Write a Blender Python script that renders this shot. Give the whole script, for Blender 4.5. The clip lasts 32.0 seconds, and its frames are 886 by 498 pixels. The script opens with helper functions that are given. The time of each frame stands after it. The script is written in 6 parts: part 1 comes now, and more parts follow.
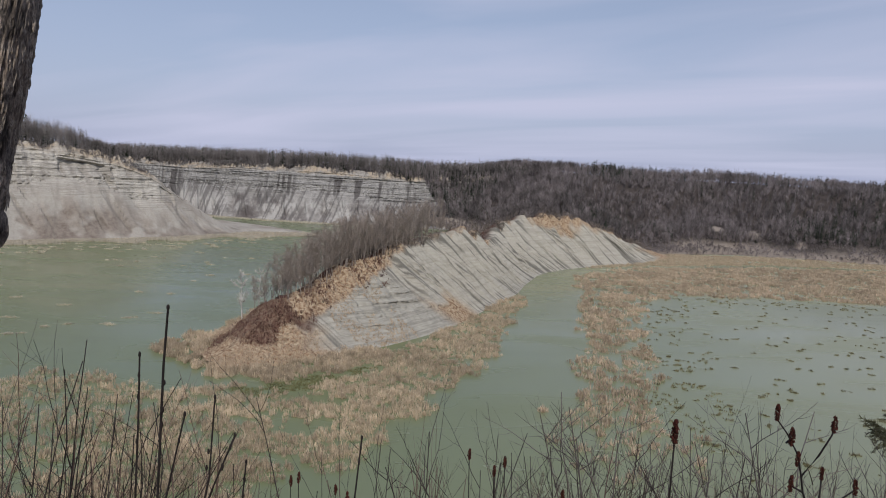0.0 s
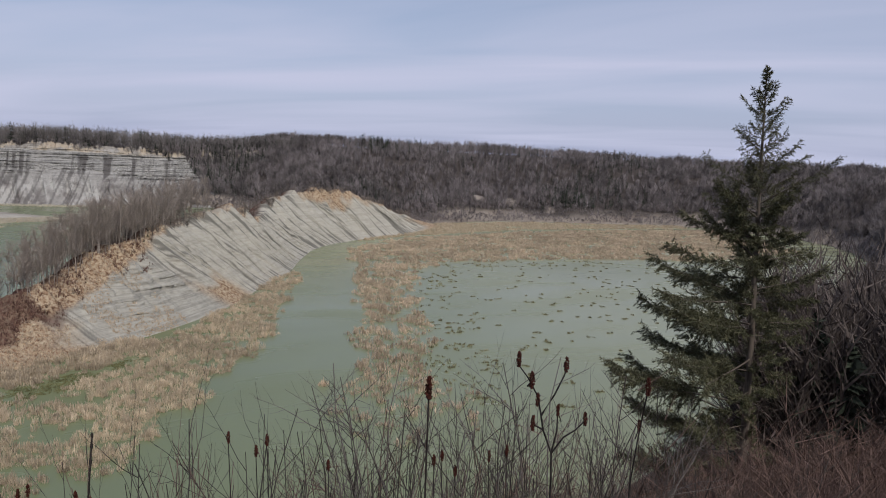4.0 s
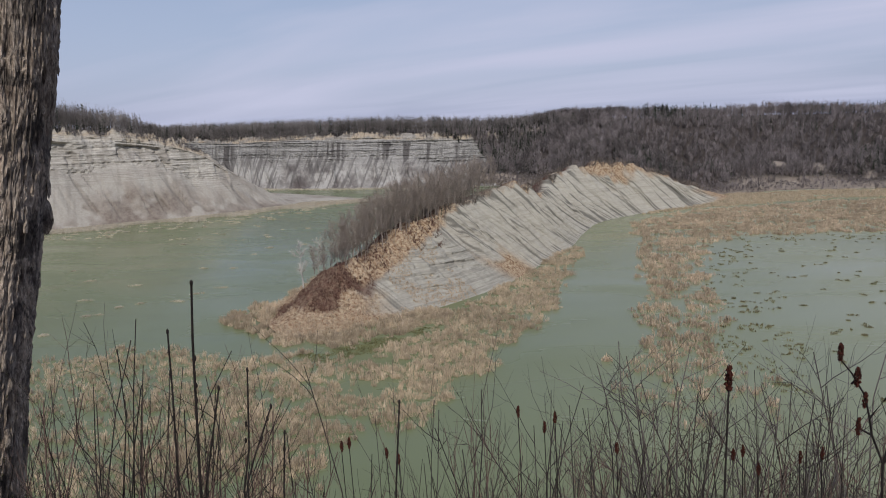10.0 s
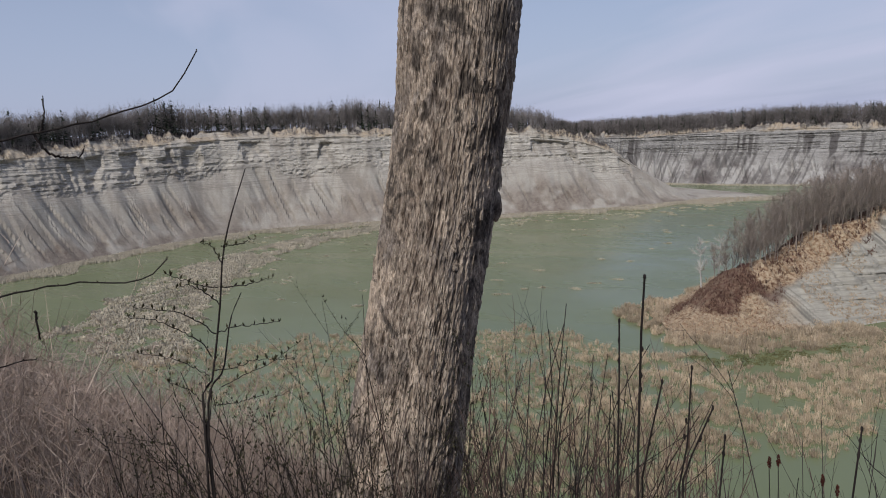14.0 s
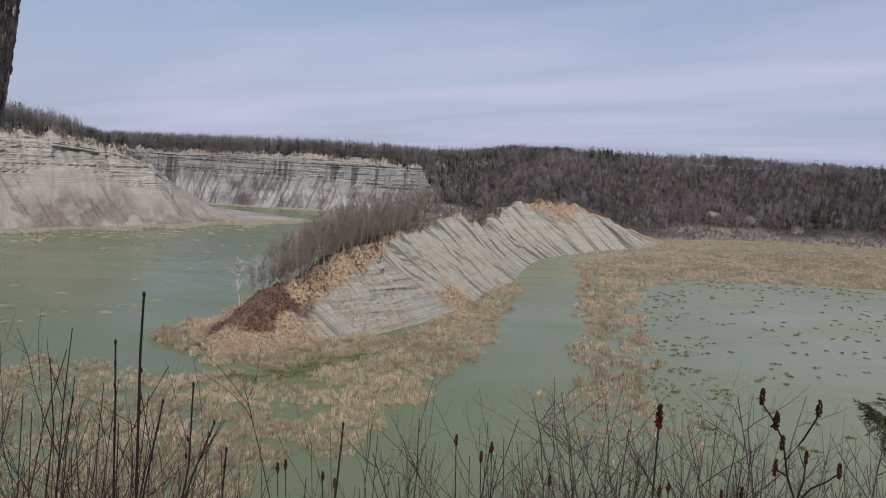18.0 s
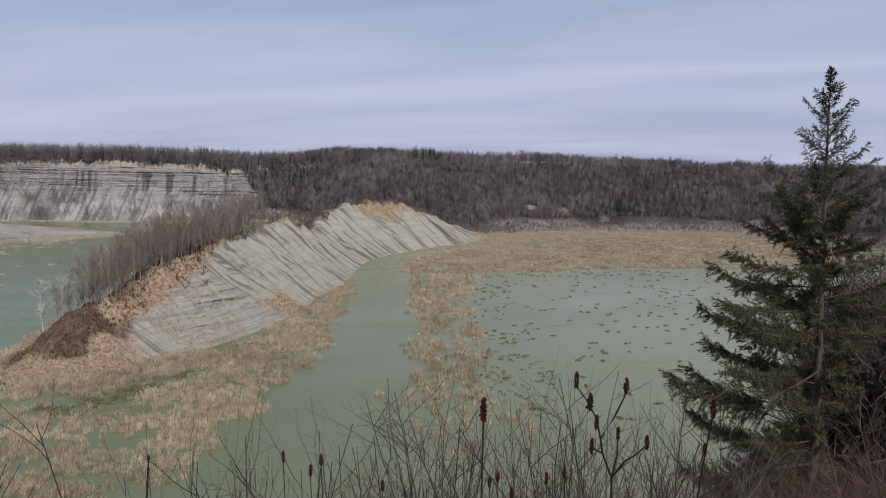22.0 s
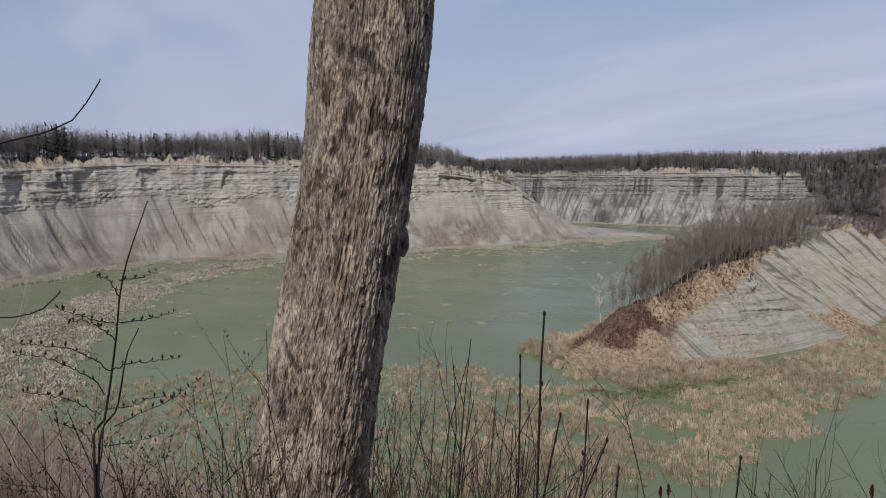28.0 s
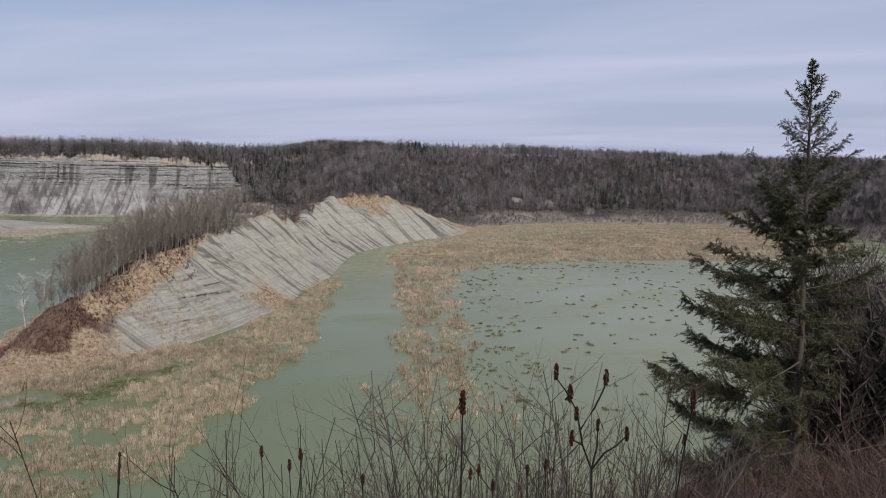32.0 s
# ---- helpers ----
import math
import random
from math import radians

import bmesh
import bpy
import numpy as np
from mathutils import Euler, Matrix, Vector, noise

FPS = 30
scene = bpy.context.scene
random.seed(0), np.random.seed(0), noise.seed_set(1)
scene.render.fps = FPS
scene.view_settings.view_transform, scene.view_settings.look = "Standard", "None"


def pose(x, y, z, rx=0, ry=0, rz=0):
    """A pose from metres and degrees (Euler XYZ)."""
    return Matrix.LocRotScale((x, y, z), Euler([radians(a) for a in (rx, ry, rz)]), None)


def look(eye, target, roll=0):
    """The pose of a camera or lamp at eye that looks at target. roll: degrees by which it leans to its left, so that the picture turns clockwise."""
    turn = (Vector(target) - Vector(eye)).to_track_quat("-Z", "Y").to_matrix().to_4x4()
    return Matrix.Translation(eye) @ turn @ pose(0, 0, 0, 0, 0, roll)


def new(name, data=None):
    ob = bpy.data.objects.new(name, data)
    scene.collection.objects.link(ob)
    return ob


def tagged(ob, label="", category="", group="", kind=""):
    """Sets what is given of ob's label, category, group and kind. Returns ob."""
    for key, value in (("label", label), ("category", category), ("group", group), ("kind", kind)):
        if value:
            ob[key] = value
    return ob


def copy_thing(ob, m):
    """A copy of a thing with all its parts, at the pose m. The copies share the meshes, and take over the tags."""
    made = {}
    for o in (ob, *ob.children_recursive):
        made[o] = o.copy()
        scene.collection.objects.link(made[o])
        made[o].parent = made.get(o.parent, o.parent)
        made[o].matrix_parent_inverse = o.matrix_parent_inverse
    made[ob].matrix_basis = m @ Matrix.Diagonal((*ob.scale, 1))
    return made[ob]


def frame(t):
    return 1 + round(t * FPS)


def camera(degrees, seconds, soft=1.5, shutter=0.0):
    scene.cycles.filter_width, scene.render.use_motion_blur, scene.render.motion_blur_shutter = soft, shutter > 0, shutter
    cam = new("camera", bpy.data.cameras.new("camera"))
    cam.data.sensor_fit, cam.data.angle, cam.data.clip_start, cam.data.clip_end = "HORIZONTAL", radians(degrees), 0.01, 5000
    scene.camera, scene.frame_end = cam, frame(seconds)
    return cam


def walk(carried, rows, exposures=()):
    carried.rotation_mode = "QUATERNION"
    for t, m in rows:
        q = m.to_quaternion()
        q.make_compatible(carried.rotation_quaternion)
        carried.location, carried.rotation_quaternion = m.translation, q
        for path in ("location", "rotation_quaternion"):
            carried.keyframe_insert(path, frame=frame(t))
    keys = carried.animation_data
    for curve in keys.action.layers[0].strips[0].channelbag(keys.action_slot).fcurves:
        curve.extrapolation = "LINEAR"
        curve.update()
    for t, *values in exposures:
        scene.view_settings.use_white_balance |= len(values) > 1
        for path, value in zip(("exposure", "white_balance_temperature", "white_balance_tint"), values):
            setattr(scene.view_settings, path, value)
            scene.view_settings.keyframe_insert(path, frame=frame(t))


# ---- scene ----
# A flooded shale gorge seen from its wooded rim. Metres; the water is at z = 0, the eye at z = 60.
cam = camera(63.9, 32.0, soft=1.0)
PATH = [
    (0, (-0.076, -0.079, 60.017), (-0.081, 9.864, 58.947), 3.05),
    (0.5, (-0.068, -0.080, 60.010), (0.723, 9.825, 58.902), 3.15),
    (1, (-0.058, -0.079, 60.005), (1.265, 9.764, 58.850), 3.29),
    (1.5, (-0.045, -0.074, 60.005), (1.552, 9.723, 58.808), 3.11),
    (2, (-0.036, -0.073, 59.995), (2.063, 9.628, 58.773), 3.54),
    (2.5, (-0.024, -0.061, 59.989), (2.486, 9.541, 58.745), 3.60),
    (3, (-0.024, -0.065, 59.993), (2.731, 9.467, 58.720), 3.01),
    (3.5, (-0.010, -0.056, 59.991), (3.138, 9.353, 58.718), 2.40),
    (5.5, (0.031, 0.010, 59.998), (2.121, 9.681, 58.550), -0.26),
    (6, (0.018, 0.006, 60.002), (1.176, 9.830, 58.535), -0.88),
    (6.5, (0.002, 0.001, 59.999), (0.464, 9.874, 58.482), -1.25),
    (7, (0.001, -0.002, 59.997), (-0.048, 9.876, 58.438), -1.49),
    (7.5, (0.001, -0.009, 59.998), (-0.169, 9.864, 58.415), -1.34),
    (8, (0.009, 0.001, 59.997), (-0.178, 9.871, 58.400), -1.29),
    (8.5, (0.004, 0.001, 59.998), (-0.202, 9.868, 58.384), -1.39),
    (9, (0.000, 0.000, 60.000), (-0.253, 9.863, 58.369), -1.43),
    (9.5, (-0.002, 0.003, 59.998), (-0.416, 9.858, 58.351), -1.36),
    (10, (-0.002, 0.010, 60.000), (-0.757, 9.842, 58.339), -1.62),
    (10.5, (-0.015, 0.013, 59.999), (-1.144, 9.806, 58.315), -2.02),
    (11, (-0.027, 0.004, 60.002), (-1.309, 9.777, 58.313), -1.91),
    (11.5, (-0.033, -0.007, 60.009), (-1.489, 9.744, 58.337), -1.71),
    (12, (-0.048, -0.018, 60.013), (-2.348, 9.576, 58.376), -2.07),
    (12.5, (-0.042, -0.011, 60.011), (-3.652, 9.177, 58.413), -2.84),
    (13, (-0.063, -0.025, 60.013), (-4.198, 8.941, 58.429), -2.84),
    (13.5, (-0.098, -0.052, 60.016), (-4.999, 8.523, 58.451), -3.18),
    (14, (-0.120, -0.082, 60.021), (-5.934, 7.908, 58.491), -2.85),
    (14.5, (-0.122, -0.121, 60.024), (-6.573, 7.378, 58.555), -2.16),
    (16.5, (-0.170, -0.182, 60.027), (-5.831, 7.945, 58.648), -0.76),
    (17, (-0.114, -0.114, 60.021), (-3.114, 9.332, 58.692), 1.54),
    (17.5, (-0.061, -0.075, 60.021), (-1.152, 9.783, 58.746), 2.48),
    (18, (-0.030, -0.055, 60.012), (0.013, 9.866, 58.755), 2.78),
    (18.5, (-0.005, -0.030, 60.008), (1.088, 9.835, 58.788), 2.22),
    (19, (0.013, -0.016, 60.004), (2.039, 9.701, 58.786), 1.93),
    (19.5, (0.022, -0.011, 59.999), (2.507, 9.597, 58.767), 1.83),
    (20, (0.030, -0.002, 60.007), (2.556, 9.596, 58.786), 1.36),
    (20.5, (0.038, 0.017, 60.004), (2.562, 9.617, 58.793), 1.12),
    (21, (0.031, 0.016, 60.008), (2.540, 9.623, 58.816), 1.07),
    (21.5, (0.030, 0.013, 60.009), (2.514, 9.629, 58.840), 1.07),
    (22, (0.021, 0.007, 60.010), (2.419, 9.646, 58.850), 1.08),
    (22.5, (0.018, 0.007, 60.010), (2.169, 9.702, 58.840), 0.85),
    (23, (-0.006, -0.003, 60.014), (1.160, 9.855, 58.807), 0.20),
    (23.5, (-0.031, -0.021, 60.021), (-0.214, 9.900, 58.781), -0.50),
    (24, (-0.051, -0.032, 60.022), (-1.394, 9.800, 58.779), -0.88),
    (24.5, (-0.084, -0.020, 60.016), (-2.384, 9.632, 58.773), -1.35),
    (25, (-0.106, -0.043, 60.019), (-3.584, 9.248, 58.763), -1.87),
    (25.5, (-0.121, -0.083, 60.027), (-4.820, 8.657, 58.786), -2.43),
    (27.5, (-0.125, -0.121, 60.038), (-5.804, 8.038, 58.948), -1.68),
    (28, (-0.102, -0.106, 60.032), (-4.834, 8.635, 58.932), -1.00),
    (28.5, (-0.088, -0.092, 60.025), (-3.600, 9.203, 58.895), 0.16),
    (29, (-0.062, -0.063, 60.023), (-2.086, 9.661, 58.863), 1.18),
    (29.5, (-0.021, -0.032, 60.016), (-0.329, 9.894, 58.837), 2.04),
    (30, (0.010, -0.013, 60.011), (1.062, 9.862, 58.835), 1.85),
    (30.5, (0.034, 0.005, 60.007), (1.820, 9.773, 58.826), 1.12),
    (31, (0.038, 0.012, 60.004), (2.114, 9.718, 58.784), 0.96),
    (31.5, (0.042, 0.014, 60.004), (2.367, 9.659, 58.754), 1.00),
    (32, (0.051, 0.026, 60.002), (2.638, 9.604, 58.747), 0.98),
]
EXPOSURES = ((0, -0.10), (2, -0.11), (3, -0.08), (8, -0.10), (13, -0.11), (18, -0.13), (21, -0.09), (24, -0.16), (28, -0.17), (30, -0.13), (32, -0.08))
walk(cam, [(t, look(eye, target, roll)) for t, eye, target, roll in PATH], EXPOSURES)

# ---- world and sun ----
SUN_AZ, SUN_EL = radians(172), radians(47)  # clockwise from +y, above the horizon


def make_world():
    world = bpy.data.worlds.new("sky")
    scene.world = world
    world.use_nodes = True
    nt = world.node_tree
    nt.nodes.clear()
    add, link = nt.nodes.new, nt.links.new
    sky = add("ShaderNodeTexSky")
    sky.sky_type, sky.sun_disc = "NISHITA", False
    sky.sun_elevation, sky.sun_rotation = SUN_EL, SUN_AZ
    sky.air_density, sky.dust_density, sky.ozone_density = 1.0, 1.2, 2.0
    coord = add("ShaderNodeTexCoord")
    sep = add("ShaderNodeSeparateXYZ")
    link(coord.outputs["Generated"], sep.inputs[0])
    up = add("ShaderNodeMath")
    up.operation = "MAXIMUM"
    link(sep.outputs[2], up.inputs[0])
    up.inputs[1].default_value = 0.0
    lift = add("ShaderNodeMath")
    lift.operation = "ADD"
    link(up.outputs[0], lift.inputs[0])
    lift.inputs[1].default_value = 0.09
    flat = add("ShaderNodeVectorMath")
    flat.operation = "DIVIDE"
    link(coord.outputs["Generated"], flat.inputs[0])
    three = add("ShaderNodeCombineXYZ")
    for k in range(3):
        link(lift.outputs[0], three.inputs[k])
    link(three.outputs[0], flat.inputs[1])
    mapping = add("ShaderNodeMapping")
    mapping.vector_type = "TEXTURE"  # the cirrus runs askew to the view
    mapping.inputs["Scale"].default_value = (2.9, 1.0, 10000.0)
    mapping.inputs["Rotation"].default_value = (0, 0, radians(-37))
    link(flat.outputs[0], mapping.inputs[0])
    across = add("ShaderNodeSeparateXYZ")
    link(mapping.outputs[0], across.inputs[0])
    tenth = add("ShaderNodeMath")
    tenth.operation = "MULTIPLY"
    link(across.outputs[1], tenth.inputs[0])
    tenth.inputs[1].default_value = 0.1
    veil = add("ShaderNodeValToRGB")
    els = veil.color_ramp.elements
    els.new(0.5), els.new(0.5), els.new(0.5), els.new(0.5)
    for e, (at, value) in zip(els, ((0.20, 0.15), (0.32, 0.24), (0.40, 0.34), (0.445, 0.58), (0.50, 0.42), (0.64, 0.32))):
        e.position, e.color = at, (value, value, value, 1)
    link(tenth.outputs[0], veil.inputs[0])
    noise_a = add("ShaderNodeTexNoise")
    noise_a.inputs["Scale"].default_value = 0.85
    noise_a.inputs["Detail"].default_value = 4.0
    noise_a.inputs["Roughness"].default_value = 0.46
    noise_a.inputs["Distortion"].default_value = 0.5
    link(mapping.outputs[0], noise_a.inputs["Vector"])
    ramp = add("ShaderNodeValToRGB")
    ramp.color_ramp.elements[0].color, ramp.color_ramp.elements[1].color = (0.28, 0.28, 0.28, 1), (0.95, 0.95, 0.95, 1)
    thick = add("ShaderNodeMath")
    thick.operation = "MULTIPLY_ADD"
    link(veil.outputs[0], thick.inputs[0])
    thick.inputs[1].default_value = 0.55
    link(noise_a.outputs["Fac"], thick.inputs[2])
    ramp.color_ramp.elements[0].position, ramp.color_ramp.elements[1].position = 0.54, 0.92
    link(thick.outputs[0], ramp.inputs[0])
    mix = add("ShaderNodeMix")
    mix.data_type = "RGBA"
    link(ramp.outputs[0], mix.inputs["Factor"])
    link(sky.outputs[0], mix.inputs["A"])
    mix.inputs["B"].default_value = CLOUD
    low = add("ShaderNodeValToRGB")
    low.color_ramp.elements[0].position, low.color_ramp.elements[1].position = 0.0, 0.30
    low.color_ramp.elements[0].color, low.color_ramp.elements[1].color = (0.8, 0.8, 0.8, 1), (0, 0, 0, 1)
    link(up.outputs[0], low.inputs[0])
    haze = add("ShaderNodeMix")
    haze.data_type = "RGBA"
    link(low.outputs[0], haze.inputs["Factor"])
    link(sky.outputs[0], haze.inputs["A"])
    haze.inputs["B"].default_value = HAZE
    link(haze.outputs["Result"], mix.inputs["A"])
    back = add("ShaderNodeBackground")
    back.inputs["Strength"].default_value = SKY_STRENGTH
    link(mix.outputs["Result"], back.inputs[0])
    out = add("ShaderNodeOutputWorld")
    link(back.outputs[0], out.inputs[0])


SKY_STRENGTH = 0.10
CLOUD = (5.8, 6.05, 7.85, 1)
HAZE = (3.6, 4.15, 6.6, 1)
make_world()
sun_data = bpy.data.lights.new("sun", "SUN")
sun_data.energy, sun_data.angle, sun_data.color = 2.6, radians(1.5), (1.0, 0.965, 0.91)
sun = new("sun", sun_data)
sun.matrix_world = look((math.sin(SUN_AZ) * math.cos(SUN_EL) * 500, math.cos(SUN_AZ) * math.cos(SUN_EL) * 500, 60 + math.sin(SUN_EL) * 500), (0, 0, 60))


# ---- numbers: noise, curves, meshes ----
def dice(ix, iy, iz, seed):
    h = (ix.astype(np.int64) * 374761393 + iy.astype(np.int64) * 668265263 + iz.astype(np.int64) * 2147483647 + seed * 974711) & 0xFFFFFFFF
    h = ((h ^ (h >> 13)) * 1274126177) & 0xFFFFFFFF
    h = ((h ^ (h >> 16)) * 2246822519) & 0xFFFFFFFF
    return ((h ^ (h >> 15)) & 0xFFFFFF) / float(0xFFFFFF)


def vnoise(x, y, z=None, seed=0):
    """Smooth value noise in -1..1 on arrays."""
    x, y = np.broadcast_arrays(np.asarray(x, float), np.asarray(y, float))
    z = np.zeros_like(x) if z is None else np.broadcast_to(np.asarray(z, float), x.shape)
    ix, iy, iz = np.floor(x), np.floor(y), np.floor(z)
    fx, fy, fz = x - ix, y - iy, z - iz
    fx, fy, fz = (f * f * (3 - 2 * f) for f in (fx, fy, fz))
    total = np.zeros_like(x)
    for a in (0, 1):
        for b in (0, 1):
            for c in (0, 1):
                w = (fx if a else 1 - fx) * (fy if b else 1 - fy) * (fz if c else 1 - fz)
                total = total + w * dice(ix + a, iy + b, iz + c, seed)
    return total * 2 - 1


def fbm(x, y, z=None, octaves=4, seed=0, gain=0.5):
    total, amp = 0.0, 1.0
    for k in range(octaves):
        f = 2.03**k
        total = total + amp * vnoise(np.asarray(x) * f, np.asarray(y) * f, None if z is None else np.asarray(z) * f, seed + 17 * k)
        amp *= gain
    return total


def smooth(a, b, x):
    t = np.clip((np.asarray(x, float) - a) / (b - a), 0, 1)
    return t * t * (3 - 2 * t)


def curve_through(rows, n):
    """n samples of a smooth curve through rows of (x, y, any further values), even along x and y."""
    p = np.array(rows, float)
    ends = np.vstack([2 * p[0] - p[1], p, 2 * p[-1] - p[-2]])
    out = []
    for k in range(len(p) - 1):
        a, b, c, d = ends[k : k + 4]
        t = np.linspace(0, 1, 40, endpoint=False)[:, None]
        out.append(0.5 * (2 * b + (c - a) * t + (2 * a - 5 * b + 4 * c - d) * t**2 + (3 * b - a - 3 * c + d) * t**3))
    line = np.vstack(out + [p[-1:]])
    s = np.r_[0, np.cumsum(np.hypot(*np.diff(line[:, :2], axis=0).T))]
    want = np.linspace(0, s[-1], n)
    return np.stack([np.interp(want, s, line[:, k]) for k in range(line.shape[1])], 1), want


def inside(poly, x, y):
    """Whether points lie within a polygon."""
    hit = np.zeros(np.shape(x), bool)
    for (ax, ay), (bx, by) in zip(poly, poly[1:] + poly[:1]):
        cross = ((ay > y) != (by > y)) & (x < (bx - ax) * (y - ay) / ((by - ay) or 1e-9) + ax)
        hit ^= cross
    return hit


def raw_mesh(name, verts, faces, mat=None, shade_smooth=False, attrs=None):
    """A mesh from an array of places and an array of faces, all with as many corners."""
    verts, faces = np.asarray(verts, np.float32).reshape(-1, 3), np.asarray(faces, np.int32)
    me = bpy.data.meshes.new(name)
    me.vertices.add(len(verts))
    me.vertices.foreach_set("co", verts.ravel())
    k = faces.shape[1]
    me.loops.add(faces.size)
    me.loops.foreach_set("vertex_index", faces.ravel())
    me.polygons.add(len(faces))
    me.polygons.foreach_set("loop_start", np.arange(0, faces.size, k, dtype=np.int32))
    me.polygons.foreach_set("loop_total", np.full(len(faces), k, np.int32))
    me.polygons.foreach_set("use_smooth", np.full(len(faces), shade_smooth))
    for key, values in (attrs or {}).items():
        me.attributes.new(key, "FLOAT", "POINT").data.foreach_set("value", np.asarray(values, np.float32).ravel())
    me.update(calc_edges=True)
    me.validate()
    if mat:
        me.materials.append(mat)
    return me


def grid_mesh(name, v, mat, shade_smooth=True, attrs=None, closed=False):
    """A mesh over an n by m array of places; closed: the last column joins the first."""
    n, m = v.shape[:2]
    idx = np.arange(n * m).reshape(n, m)
    if closed:
        idx = np.c_[idx, idx[:, :1]]
    f = np.stack([idx[:-1, :-1], idx[1:, :-1], idx[1:, 1:], idx[:-1, 1:]], -1).reshape(-1, 4)
    return raw_mesh(name, v.reshape(-1, 3), f, mat, shade_smooth, attrs)


def part(name, data, parent, label=""):
    """Links a mesh as one object, under its thing."""
    ob = new(name, data)
    ob.parent = parent
    return tagged(ob, label)


def thing(name, label, category, group="", kind="", data=None):
    return tagged(new(name, data), label, category, group, kind)


# ---- materials ----
class Nodes:
    """A node material under construction."""

    def __init__(self, name):
        self.mat = bpy.data.materials.new(name)
        self.mat.use_nodes = True
        self.nt = self.mat.node_tree
        self.bsdf = self.nt.nodes["Principled BSDF"]
        self.geo = self.nt.nodes.new("ShaderNodeNewGeometry")
        self.obj = self.nt.nodes.new("ShaderNodeTexCoord")

    def put(self, socket, value):
        if hasattr(value, "links"):
            self.nt.links.new(value, socket)
        elif isinstance(value, (tuple, list)) and len(value) == 3 and socket.type == "RGBA":
            socket.default_value = (*value, 1)
        else:
            socket.default_value = value

    def noise(self, vec, scale=1.0, detail=4.0, rough=0.55, distort=0.0, stretch=None):
        if stretch:
            m = self.nt.nodes.new("ShaderNodeMapping")
            m.inputs["Scale"].default_value = stretch
            self.put(m.inputs[0], vec)
            vec = m.outputs[0]
        t = self.nt.nodes.new("ShaderNodeTexNoise")
        for key, value in (("Vector", vec), ("Scale", scale), ("Detail", detail), ("Roughness", rough), ("Distortion", distort)):
            self.put(t.inputs[key], value)
        return t.outputs["Fac"]

    def ramp(self, fac, stops):
        r = self.nt.nodes.new("ShaderNodeValToRGB")
        els = r.color_ramp.elements
        while len(els) < len(stops):
            els.new(0.5)
        for e, (pos, col) in zip(els, stops):
            e.position, e.color = pos, (*col, 1) if isinstance(col, tuple) else (col, col, col, 1)
        self.put(r.inputs[0], fac)
        return r.outputs[0]

    def mix(self, fac, a, b, blend="MIX"):
        m = self.nt.nodes.new("ShaderNodeMix")
        m.data_type, m.blend_type = "RGBA", blend
        for key, value in (("Factor", fac), ("A", a), ("B", b)):
            self.put(next(i for i in m.inputs if i.name == key and i.enabled), value)
        return next(o for o in m.outputs if o.enabled)

    def math(self, op, a, b=0.0):
        m = self.nt.nodes.new("ShaderNodeMath")
        m.operation = op
        self.put(m.inputs[0], a)
        self.put(m.inputs[1], b)
        return m.outputs[0]

    def attr(self, name):
        a = self.nt.nodes.new("ShaderNodeAttribute")
        a.attribute_name = name
        return a.outputs["Fac"]

    def island(self):
        return self.geo.outputs["Random Per Island"]

    def any(self):
        return self.nt.nodes.new("ShaderNodeObjectInfo").outputs["Random"]

    def done(self, colour, rough=0.9, bump=None, strength=0.4, distance=0.05, **more):
        self.put(self.bsdf.inputs["Base Color"], colour)
        self.put(self.bsdf.inputs["Roughness"], rough)
        self.put(self.bsdf.inputs["Specular IOR Level"], more.pop("spec", 0.25))
        for key, value in more.items():
            self.put(self.bsdf.inputs[key], value)
        if bump is not None:
            b = self.nt.nodes.new("ShaderNodeBump")
            b.inputs["Strength"].default_value, b.inputs["Distance"].default_value = strength, distance
            self.put(b.inputs["Height"], bump)
            self.put(self.bsdf.inputs["Normal"], b.outputs[0])
        return self.mat


